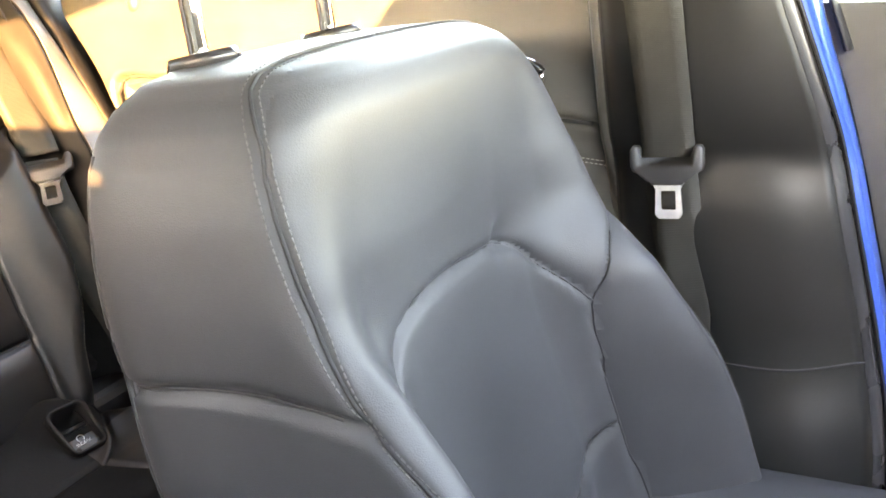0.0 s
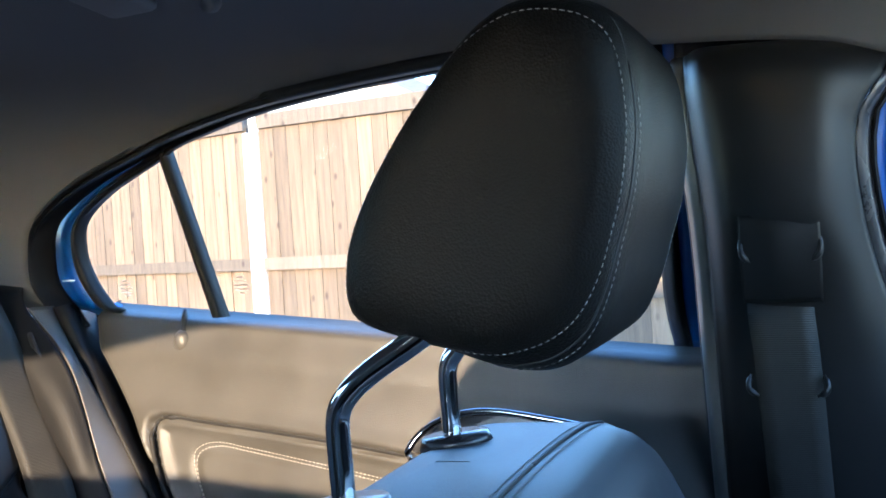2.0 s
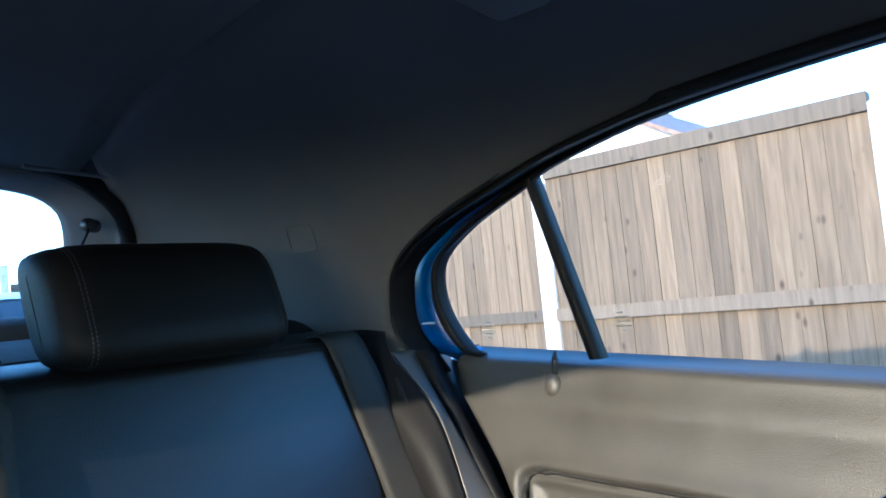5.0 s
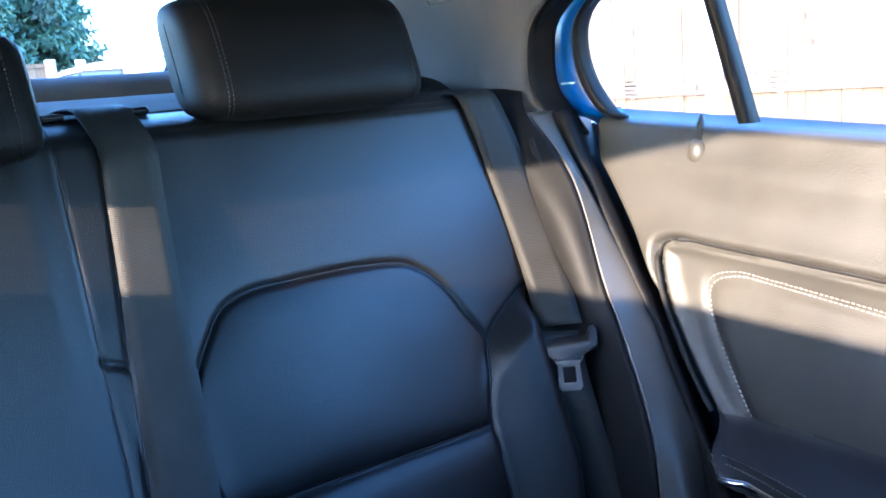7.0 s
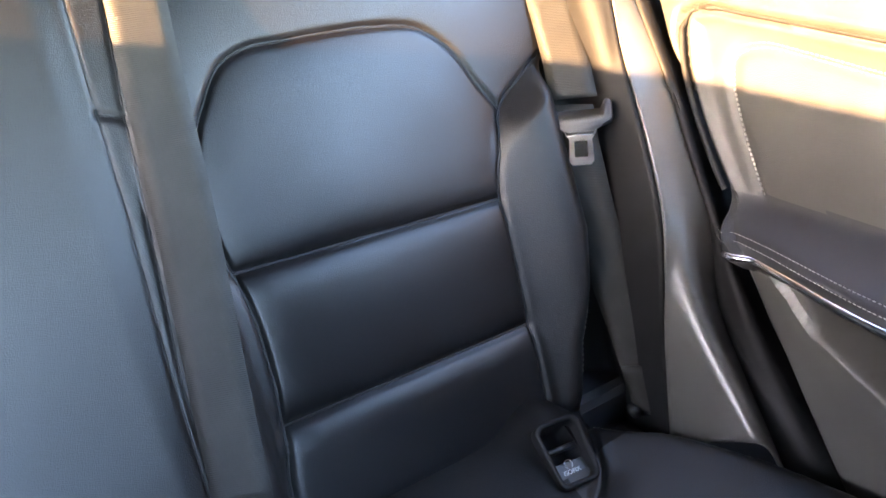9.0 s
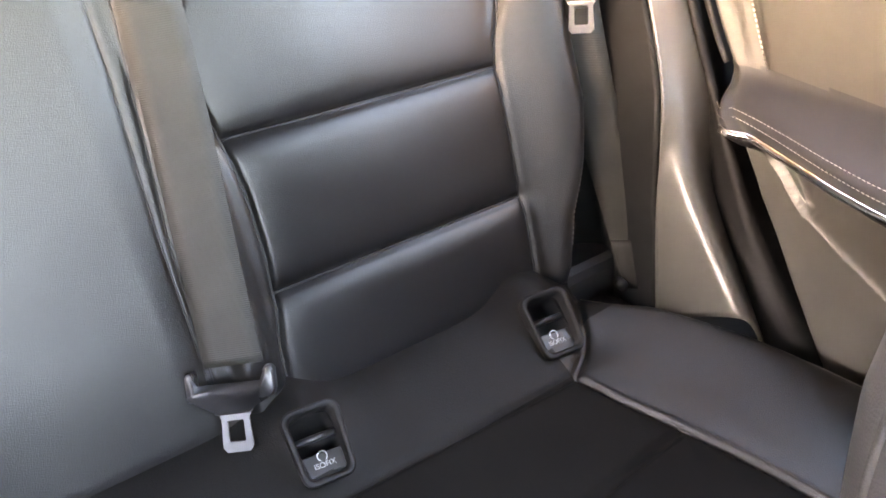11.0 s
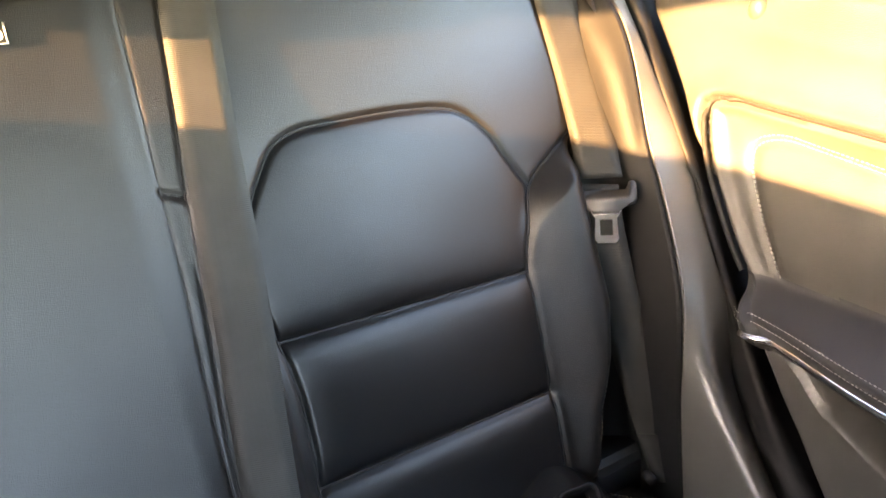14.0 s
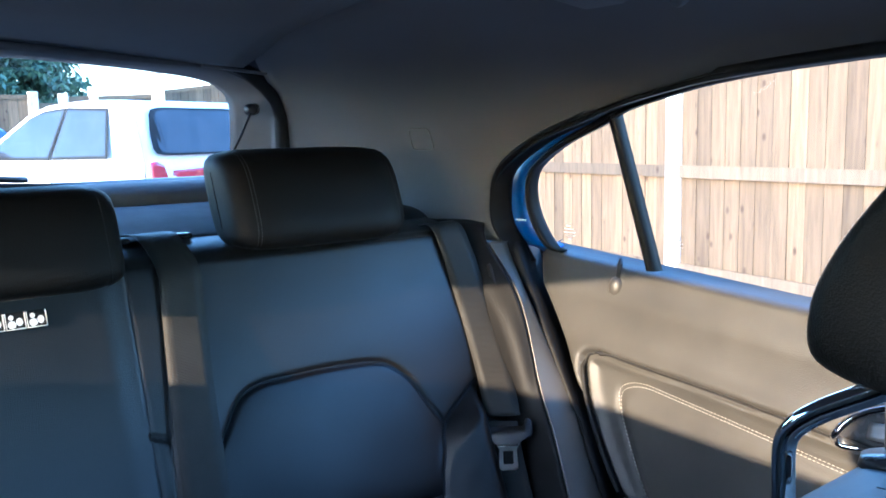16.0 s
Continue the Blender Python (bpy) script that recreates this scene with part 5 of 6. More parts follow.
def anchor(cx, cy):
    th = thing("anchor_opening", "black plastic child seat anchor opening set in the cushion", "seat anchor", group="child seat anchors", at=(cx, cy, 0.50))
    m = Matrix.Translation((cx, cy - 0.006, 0.5125)) @ Matrix.Rotation(radians(-8), 4, "Z") @ Matrix.Rotation(radians(42), 4, "X")
    def ring(hx, hy, r, k=8):
        pts = []
        for sx, sy, a0 in ((1, 1, 0), (-1, 1, 90), (-1, -1, 180), (1, -1, 270)):
            for i in range(k):
                a = radians(a0 + 90 * i / (k - 1))
                pts.append((sx * (hx - r) + r * math.cos(a), sy * (hy - r) + r * math.sin(a)))
        return pts
    bm = bmesh.new()
    loops = []
    for hx, hy, r, z in ((0.0245, 0.0315, 0.010, -0.010), (0.0245, 0.0315, 0.010, 0.001), (0.0236, 0.0306, 0.0095, 0.0026), (0.0210, 0.0282, 0.008, 0.0028), (0.0190, 0.0262, 0.007, -0.002), (0.0165, 0.0235, 0.006, -0.035)):
        loops.append([bm.verts.new(m @ Vector((x * (1 - 0.10 * (y < 0)), y, z))) for x, y in ring(hx, hy, r)])
    for a, b in zip(loops[:-1], loops[1:]):
        for i in range(len(a)):
            bm.faces.new((a[i], a[(i + 1) % len(a)], b[(i + 1) % len(a)], b[i]))
    bm.faces.new(loops[-1])
    bmesh.ops.recalc_face_normals(bm, faces=bm.faces)
    part("bezel", bm, RUBBER, th, "black rounded bezel")
    part("shelf", outline_solid([(-0.0160, -0.024), (0.0160, -0.024), (0.0170, -0.007), (-0.0170, -0.007)], lambda a, b, c: m @ Vector((a, b, -0.012 + c + (b + 0.020) * -0.3)), 0.004, 0.001), PLASTIC, th, "printed plastic shelf", smooth=False)
    tube("anchor_bar", [m @ Vector((-0.0172, 0.006, -0.016)), m @ Vector((0.0172, 0.006, -0.016))], 0.003, GLOSSY, th, "dark steel anchor bar", n=2, curve=False)
    curve = bpy.data.curves.new("word", "FONT")
    curve.body, curve.size, curve.align_x, curve.extrude = "ISOFIX", 0.0062, "CENTER", 0.0002
    tmp = new("word", curve)
    me = bpy.data.meshes.new_from_object(tmp)
    bpy.data.objects.remove(tmp)
    for v in me.vertices:
        v.co = m @ Vector((v.co.x, v.co.y - 0.0185, -0.0072 + (v.co.y + 0.004) * -0.3))
    finish("lettering", me, PAPER, th, "pale printed word", False)
    bm = tube_mesh([m @ Vector((0.004 * math.cos(a), -0.0095 + 0.004 * math.sin(a), -0.0105)) for a in np.linspace(0, 2 * math.pi, 16, endpoint=False)], 0.0005, n=24, seg=5, closed=True)
    part("symbol", bm, PAPER, th, "round printed symbol")
    return th


for c in ANCHORS:
    anchor(*c)


# ---- belts ----
def tongue(parent, at, side, down, out, width=0.064, material=PLASTIC, plate=STEEL):
    """Black grip and steel plate hanging along down, at the belt's end; side runs across."""
    s, d, o = Vector(side).normalized(), Vector(down).normalized(), Vector(out).normalized()
    a = Vector(at)
    def pl(u, v, c):
        return a + s * u + d * v + o * c
    w = width / 2
    half_grip = [(w - 0.0085, 0.002), (w - 0.0085, -0.008), (w - 0.0065, -0.0105), (w - 0.0025, -0.0105), (w, -0.007), (w, 0.008), (w - 0.002, 0.0125), (w - 0.007, 0.0145), (0.019, 0.0165), (0.0145, 0.020), (0.0135, 0.025)]
    grip = half_grip + [(-u, v) for u, v in half_grip[::-1]]
    g = part("grip", outline_solid(grip, lambda u, v, c: pl(u, v, c - 0.004), 0.011, 0.0025), material, parent, "moulded black plastic grip")
    bm = bmesh.new()
    outer = [(-0.016, 0.020), (-0.011, 0.029), (-0.012, 0.052), (-0.009, 0.056), (0.009, 0.056), (0.012, 0.052), (0.011, 0.029), (0.016, 0.020)]
    inner = [(-0.0062, 0.0305), (-0.0065, 0.031), (-0.0065, 0.047), (-0.0055, 0.048), (0.0055, 0.048), (0.0065, 0.047), (0.0065, 0.031), (0.0062, 0.0305)]
    lo_o = [bm.verts.new(pl(u, v, -0.001)) for u, v in outer]
    hi_o = [bm.verts.new(pl(u, v, 0.0015)) for u, v in outer]
    lo_i = [bm.verts.new(pl(u, v, -0.001)) for u, v in inner]
    hi_i = [bm.verts.new(pl(u, v, 0.0015)) for u, v in inner]
    k = len(outer)
    for i in range(k):
        j = (i + 1) % k
        bm.faces.new((lo_o[i], lo_o[j], hi_o[j], hi_o[i]))
        bm.faces.new((hi_o[i], hi_o[j], hi_i[j], hi_i[i]))
        bm.faces.new((hi_i[i], hi_i[j], lo_i[j], lo_i[i]))
        bm.faces.new((lo_i[i], lo_i[j], lo_o[j], lo_o[i]))
    bmesh.ops.recalc_face_normals(bm, faces=bm.faces)
    part("latch_plate", bm, plate, g, "steel latch plate with a slot", smooth=False)


# outer rear belt
rb = thing("seat_belt", "black seat belt of the outer rear seat with its tongue hanging", "seat belt", group="seat belts", at=(0.55, 0.8, 0.45))
strap("upper_webbing", [(0.575, 1.000, 1.030), (0.583, 0.958, 1.034), (0.588, 0.938, 1.002), (0.592, 0.919, 0.954), (0.594, 0.889, 0.885), (0.588, 0.860, 0.831), (0.579, 0.838, 0.792)],
      [(0.95, 0.0, 0.05), (0.95, -0.2, 0.0), (0.90, -0.4, -0.05), (0.85, -0.5, -0.05), (0.78, -0.6, 0), (0.70, -0.7, 0), (0.65, -0.75, 0.08)], 0.047, WEBBING, rb, n=50)
tongue(rb, (0.5755, 0.826, 0.780), (0.63, -0.77, 0.10), (-0.42, -0.50, -0.75), (-0.65, -0.55, 0.5))
strap("lower_webbing", [(0.577, 0.842, 0.785), (0.573, 0.828, 0.745), (0.575, 0.795, 0.65), (0.582, 0.755, 0.555), (0.590, 0.727, 0.475)],
      [(0.7, -0.7, 0), (0.75, -0.6, 0), (0.75, -0.6, 0), (0.75, -0.6, 0), (0.75, -0.6, 0)], 0.047, WEBBING, rb, n=40)
strap("webbing_fold", [(0.585, 0.742, 0.525), (0.588, 0.724, 0.485), (0.589, 0.719, 0.475)], (0.75, -0.6, 0.0), 0.048, WEBBING, rb, "sewn end of the webbing", n=8, thick=0.005)
tube("anchor_bolt", [(0.562, 0.738, 0.485), (0.557, 0.726, 0.488)], 0.006, RUBBER, rb, "black anchor bolt cap", n=2, curve=False)

# belt of the middle seat, over the top of the backrest
mb = thing("seat_belt", "black seat belt of the middle rear seat lying on the backrest", "seat belt", group="seat belts", at=(0.15, 0.8, 0.5))
pts = [(0.188, 1.045, 1.046), (0.195, 1.015, 1.050), (0.199, 0.985, 1.046)] + [tuple(back_point(x, z, h)) for x, z, h in ((0.204, 1.01, 0.014), (0.201, 0.97, 0.014), (0.191, 0.88, 0.018), (0.181, 0.78, 0.0265), (0.166, 0.65, 0.029), (0.155, 0.562, 0.036))]
strap("webbing", pts, [(1, 0, 0)] * 7 + [(0.97, -0.20, 0.02), (0.86, -0.50, 0.05)], 0.046, WEBBING, mb, n=90)
tongue(mb, (0.1500, 0.7550, 0.5600), (0.846, -0.531, 0.052), (-0.217, -0.432, -0.875), (-0.487, -0.729, 0.481), width=0.071, material=GLOSSY, plate=STEEL_SHADED)
box("belt_guide", (0.163, 1.015, 1.044), (0.022, 0.018, 0.007), GLOSSY, mb, "black belt guide", bevel=0.003)
box("belt_guide", (0.236, 1.015, 1.044), (0.022, 0.018, 0.007), GLOSSY, mb, "black belt guide", bevel=0.003)

# front belt on the centre pillar
fb = thing("seat_belt", "black front seat belt hanging down the centre pillar", "seat belt", group="seat belts", at=(0.62, 0.06, 0.5))
strap("webbing", [(0.620, 0.092, 1.003), (0.605, 0.092, 0.991), (0.6045, 0.090, 0.968), (0.610, 0.088, 0.93), (0.632, 0.085, 0.85), (0.643, 0.082, 0.79), (0.645, 0.075, 0.72), (0.640, 0.055, 0.60), (0.635, 0.04, 0.45)], [(0.05, -1, 0)] * 9, 0.047, WEBBING, fb, n=60)
tongue(fb, (0.638, 0.0825, 0.788), (0.05, -1, 0.02), (-0.12, -0.05, -1), (-1, 0, 0.1))
# height adjuster: a low sliding block between two moulded crescents
adj = thing("belt_adjuster", "black plastic belt height adjuster on the pillar", "belt guide", at=(0.585, 0.07, 0.98))
sheet("slider", [[(0.5950, y, 1.066), (0.5920 + 0.003 * abs(y - 0.090) / 0.024, y, 1.050), (0.5965 + 0.003 * abs(y - 0.090) / 0.024, y, 1.020), (0.606, y, 1.000)] for y in (0.062, 0.072, 0.090, 0.108, 0.118)], PILLAR_BLACK, adj, "low sliding block", n=16, m=4, thick=0.002)
for yy, sg in ((0.1165, 1), (0.063, -1)):
    for zc, hh in ((1.041, 0.011), (0.936, 0.008)):
        xo = 0.5945 if zc > 0.96 else 0.6045
        tube("lip", [(xo + 0.003, yy - sg * 0.001, zc + hh), (xo + 0.0004, yy + sg * 0.001, zc), (xo, yy - sg * 0.001, zc - hh * 0.6), (xo + 0.002, yy - sg * 0.006, zc - hh)], [0.0010] * 2 + [0.0022] * 5 + [0.0024] * 3 + [0.0012] * 2, PILLAR_BLACK, adj, "rounded lip", n=12, seg=8)

# ---- rear window, shelf, small fittings ----
tail = thing("tailgate_frame", "dark plastic trim frame round the rear window", "tailgate trim", kind="structure", at=(0, 1.4, 1.06))
half = [(0.119, 1.25, 1.283), (0.262, 1.25, 1.275), (0.386, 1.255, 1.2695), (0.430, 1.26, 1.261), (0.458, 1.262, 1.248), (0.487, 1.265, 1.224), (0.504, 1.27, 1.195), (0.510, 1.28, 1.15), (0.512, 1.285, 1.05)]
AP = [(-x, y, z) for x, y, z in half[::-1]] + [(0, 1.25, 1.287)] + half
AP2 = [(x * 0.985, y + 0.02, z - 0.004) for x, y, z in AP]
half = [(0.122, 1.32, 1.280), (0.265, 1.32, 1.272), (0.36, 1.32, 1.263), (0.412, 1.325, 1.254), (0.441, 1.33, 1.238), (0.453, 1.333, 1.214), (0.452, 1.335, 1.168), (0.446, 1.34, 1.06)]
GP = [(-x, y, z) for x, y, z in half[::-1]] + [(0, 1.32, 1.279)] + half
sheet("frame", [AP, AP2, GP], PILLAR_TRIM, tail, "grey inner trim of the tailgate", n=90, m=5, thick=0.01)
sheet("rear_header", [AP, [(x * 1.05, y - 0.015, z + 0.022) for x, y, z in AP], [(x * 1.14, y - 0.07, z + 0.05) for x, y, z in AP]], HEADLINER, tail, "grey headliner edge", n=90, m=4, thick=0.006)
for sg in (-1, 1):
    tube("tailgate_seal", [(sg * x, y - 0.004, z) for x, y, z in ((0.33, 1.25, 1.277), (0.386, 1.252, 1.2715), (0.430, 1.256, 1.262), (0.458, 1.258, 1.249), (0.487, 1.261, 1.225), (0.504, 1.266, 1.196), (0.510, 1.276, 1.15), (0.512, 1.28, 1.05))], list(np.linspace(0.003, 0.0125, 16)) + [0.0125] * 24, RUBBER, tail, "black rubber tailgate seal", n=40, seg=10)
sheet("shelf_side", [[(0.52, 1.00, 1.010), (0.62, 0.985, 1.006), (0.70, 0.975, 0.998)], [(0.52, 1.34, 1.035), (0.62, 1.34, 1.03), (0.70, 1.34, 1.02)]], PLASTIC, tail, "black plastic shelf support", n=10, m=6, thick=0.006)
bm = bmesh.new()
f = bm.faces.new([bm.verts.new((x * 1.02, y + 0.03, z)) for x, y, z in GP])
f.normal_update()
if f.normal.y > 0:
    f.normal_flip()
rw = part("window_2", bm, GLASS, None, smooth=False)
rw.visible_shadow = False
tagged(rw, "clear curved rear window glass", "car window", kind="structure")
shelf = thing("parcel_shelf", "dark parcel shelf and tailgate sill below the rear window", "parcel shelf", kind="structure", at=(0, 1.2, 1.04))
sheet("shelf_board", [[(-0.56, 1.02, 1.025), (0.0, 1.02, 1.025), (0.56, 1.02, 1.025)], [(-0.55, 1.15, 1.045), (0, 1.15, 1.045), (0.55, 1.15, 1.045)], [(-0.5, 1.27, 1.052), (0, 1.27, 1.052), (0.5, 1.27, 1.052)]], SHELF, shelf, n=20, m=4, thick=0.012, flip=True)
sheet("tailgate_sill", [[(-0.5, 1.275, 1.050), (0, 1.275, 1.050), (0.5, 1.275, 1.050)], [(-0.5, 1.295, 1.080), (0, 1.295, 1.080), (0.5, 1.295, 1.080)], [(-0.5, 1.38, 1.084), (0, 1.38, 1.084), (0.5, 1.38, 1.084)]], SHELF, shelf, "dark plastic tailgate sill", n=30, m=4, thick=0.01, flip=True)
cord = thing("shelf_cord", "thin black shelf cord hung from a knob on the tailgate", "cord", at=(0.46, 1.38, 1.23))
tube("cord", [(0.452, 1.262, 1.195), (0.430, 1.28, 1.14), (0.405, 1.30, 1.095), (0.388, 1.31, 1.064)], 0.0018, RUBBER, cord, n=20, seg=6)
tube("knob", [(0.470, 1.285, 1.202), (0.450, 1.262, 1.200)], 0.009, GLOSSY, cord, "black round knob", n=2, curve=False, seg=14)
# hump of the belt reel cover behind the outer head restraint
bm = bmesh.new()
bmesh.ops.create_uvsphere(bm, u_segments=28, v_segments=14, radius=1)
bmesh.ops.scale(bm, vec=(0.055, 0.05, 0.040), verts=bm.verts)
bmesh.ops.translate(bm, vec=(0.565, 1.045, 1.018), verts=bm.verts)
tagged(part("belt_reel_cover", bm, RUBBER), "black domed belt reel cover behind the backrest", "belt cover")
# square airbag cap on the rear pillar trim
def squared(cx, cy, r, k=5, n=40):
    return [(cx + r * np.sign(math.cos(a)) * abs(math.cos(a)) ** (2 / k), cy + r * np.sign(math.sin(a)) * abs(math.sin(a)) ** (2 / k)) for a in np.linspace(0, 2 * math.pi, n, endpoint=False)]

cap_line = squared(0, 0, 0.0185, k=7, n=44)
hl = [o for o in roof.children if o.name.startswith("headliner")]
pts, nrm = drape(hl, [(0.45, 0.965 + a * 1.05, 1.150 + c * 0.8) for a, c in cap_line + cap_line[:1]], (1, 0.35, 0.0), 0.0004)
if len(pts) > 3:
    cap = thing("trim_cap", "small square grey cap in the rear pillar trim", "trim cap", at=pts[0])
    tube("cap_edge", pts, 0.0009, PILLAR_TRIM, cap, "raised rim of the cap", n=90, seg=5)

# folding grab handle over the door
grab = thing("grab_handle", "grey folded roof grab handle over the rear door", "grab handle", at=(0.46, 0.53, 1.28))
tube("grip", [(0.425, 0.590, 1.278), (0.405, 0.580, 1.281), (0.400, 0.55, 1.282), (0.399, 0.52, 1.282), (0.400, 0.49, 1.282), (0.405, 0.460, 1.281), (0.425, 0.448, 1.278)], 0.008, PILLAR_TRIM, grab, n=50, seg=12, flat=0.8)
for yy, wd in ((0.585, 0.054), (0.448, 0.058)):
    tilt = Matrix.Rotation(radians(7), 4, "Y")
    # dark plate behind the mount paints the shaded gap round it
    part("mount_gap_shade", box_mesh(0.452, yy, 1.2835, 0.080, wd + 0.010, 0.006, 0.002, tilt), SEAM, grab, "dark plate standing for the shaded gap round the mount")
    part("mount", box_mesh(0.450, yy, 1.2780, 0.072, wd, 0.014, 0.0075, tilt, 3), PILLAR_TRIM, grab, "rounded grey mount")
tube("coat_hook", [(0.486, 0.505, 1.280), (0.488, 0.505, 1.266), (0.478, 0.505, 1.262)], 0.006, PILLAR_TRIM, grab, "small coat hook", n=12, seg=8)
# slim slot of the high rear lamp in the headliner
lamp = thing("roof_slot", "slim pale slot cover in the rear of the headliner", "trim slot", at=(0.36, 1.12, 1.28))
box("cover", (0.398, 1.195, 1.2535), (0.098, 0.010, 0.004), PILLAR_TRIM, lamp, bevel=0.0015, turn=Matrix.Rotation(radians(5), 4, "Y"))
# picture label under the middle head restraint
lab = thing("picture_label", "small black label with white pictures sewn to the middle backrest", "label", at=(-0.01, 0.88, 0.975))
def lab_place(a, b, c):
    return Vector(back_point(a, 0.9795 + b, 0.0155 + c))
def disc(cx, cy, rx, ry, k=14):
    return [(cx + rx * math.cos(i * 2 * math.pi / k), cy + ry * math.sin(i * 2 * math.pi / k)) for i in range(k)]
LAB_X, LAB_W, LAB_H = (-0.0015, 0.0175, 0.0365, 0.0555), 0.0092, 0.0080
for cx in LAB_X:
    panel = part("panel", outline_solid([(cx - LAB_W, -LAB_H), (cx + LAB_W, -LAB_H), (cx + LAB_W, LAB_H), (cx - LAB_W, LAB_H)], lab_place, 0.0008), RUBBER, lab, "black printed panel", smooth=False)
    w, h = LAB_W - 0.0006, LAB_H - 0.0006
    tube("border", [lab_place(x, y, 0.001) for x, y in ((cx - w, h), (cx - w, -h), (cx + w, -h), (cx + w, h))], 0.0007, PAPER, panel, "white printed border", n=4, seg=6, curve=False)
    for o in (disc(cx - 0.42 * w, 0.45 * h, 0.27 * w, 0.33 * h), disc(cx - 0.40 * w, -0.42 * h, 0.45 * w, 0.48 * h), disc(cx + 0.40 * w, -0.15 * h, 0.36 * w, 0.5 * h)):
        part("figure", outline_solid(o, lambda a, b, c: lab_place(a, b, c + 0.0009), 0.0005), PAPER, panel, "plain white printed shape", smooth=False)

wiper = thing("rear_wiper", "black rear wiper arm resting on the rear window", "wiper", at=(0.1, 1.40, 1.09))
tube("blade", [(0.239, 1.392, 1.090), (0.19, 1.395, 1.0925), (0.10, 1.398, 1.096), (-0.2, 1.40, 1.100)], 0.0045, RUBBER, wiper, n=20, seg=6)
tube("arm", [(0.16, 1.402, 1.103), (0.05, 1.405, 1.108), (-0.15, 1.41, 1.10)], 0.008, GLOSSY, wiper, n=16, seg=8, flat=0.6)
# no opening here: a dark plate paints the shaded slot in the side cover
slot = outline_solid(squared(0, 0, 1.0, k=5, n=24), lambda a, b, c: Vector((0.6205 + 0.004 * a * 0 - c, 0.8995 + 0.0085 * b + 0.004 * a, 0.960 + 0.0195 * b - 0.002 * a)), 0.0015)
part("slot_shade", slot, SEAM, arch, "narrow dark plate standing for the shaded slot")
box("frame_label", (0.684, 0.9105, 1.035), (0.002, 0.020, 0.0022), PAPER, side_frame, "tiny white sticker")

# ---- outside ----
bm = bmesh.new()
bmesh.ops.create_grid(bm, x_segments=8, y_segments=8, size=400)
tagged(part("ground", bm, PALE_GROUND, None, smooth=False), "pale drive reaching to the horizon, lightened to bounce light into the car", "ground", kind="structure")

def fence_x(y):
    return 3.908 + 0.176 * (y - 1.24)


def fence_bay(y0, y1, ztop, z1top, mid=0.92):
    """A bay of feather-edged boards between y0 (near) and y1, with cap, rail and gravel board."""
    x0, x1 = fence_x(y0), fence_x(y1)
    th = thing("wooden_fence", "sawn wooden fence of upright boards with a capping rail", "fence", group="wooden fence bays", at=((x0 + x1) / 2, (y0 + y1) / 2, 0.02))
    n = max(3, round((y1 - y0) / 0.108))
    for i in range(n):
        f = (i + 0.5) / n
        y = y0 + (y1 - y0) * f
        x = x0 + (x1 - x0) * f
        zt = ztop + (z1top - ztop) * f - 0.07
        w = (y1 - y0) / n + 0.012
        bm = bmesh.new()
        t0, t1 = 0.005, 0.030
        prof = [(-w / 2, 0.0), (w / 2, 0.0), (w / 2, -t0), (-w / 2, -t1)]
        j = random.uniform(-0.003, 0.003)
        lo = [bm.verts.new((x + b + j, y + a, 0.18)) for a, b in prof]
        hi = [bm.verts.new((x + b + j * 0.4, y + a + random.uniform(-0.002, 0.002), zt)) for a, b in prof]
        bm.faces.new(lo)
        bm.faces.new(hi[::-1])
        for k in range(4):
            # side faces take the darker wood as a painted shadow line
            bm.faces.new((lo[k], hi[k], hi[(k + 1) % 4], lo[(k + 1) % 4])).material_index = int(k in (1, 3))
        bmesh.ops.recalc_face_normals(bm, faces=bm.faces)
        part("board", bm, FENCE_WOOD, th, smooth=False).data.materials.append(FENCE_EDGE_SHADE)
    def beam(name, za, zb, hgt, dep, xo):
        bm = bmesh.new()
        vs = []
        for y, x, z in ((y0, x0, za), (y1, x1, zb)):
            vs.append([bm.verts.new((x + xo + a, y, z + b)) for a, b in ((-dep / 2, -hgt / 2), (dep / 2, -hgt / 2), (dep / 2, hgt / 2 - 0.008), (-dep / 2, hgt / 2))])
        bm.faces.new(vs[0])
        bm.faces.new(vs[1][::-1])
        for k in range(4):
            bm.faces.new((vs[0][k], vs[1][k], vs[1][(k + 1) % 4], vs[0][(k + 1) % 4]))
        bmesh.ops.recalc_face_normals(bm, faces=bm.faces)
        return part(name, bm, FENCE_RAIL, th, smooth=False)
    beam("cap_rail", ztop - 0.045, z1top - 0.045, 0.085, 0.06, -0.015)
    beam("middle_rail", mid, mid, 0.075, 0.045, -0.035)
    beam("lower_rail", 0.32, 0.32, 0.075, 0.045, -0.035)
    bm = box_mesh((x0 + x1) / 2, (y0 + y1) / 2, 0.10, 0.05, y1 - y0, 0.20, 0.004)
    part("gravel_board", bm, CONCRETE, th, "pale concrete gravel board", smooth=False)
    return th


def fence_post(x, y, h):
    th = part("fence_post", box_mesh(x, y, h / 2, 0.10, 0.11, h, 0.010), CONCRETE, None, smooth=False)
    return tagged(th, "pale concrete fence post between wooden fences", "fence post", group="fence posts")


posts = [1.185, 3.25, 5.31, 7.37, 9.43, 11.5]
for i, (a, c) in enumerate(zip(posts[:-1], posts[1:])):
    fence_bay(a + 0.055, c - 0.06, 1.785 + 0.055 * min(i, 1), 1.84)
for y in posts:
    fence_post(fence_x(y), y, 1.735)
fence_bay(-0.10, 1.13, 1.07, 1.66, mid=0.735)
fence_post(fence_x(-0.16), -0.16, 1.15)
fence_bay(-2.1, -0.22, 1.07, 1.07, mid=0.735)


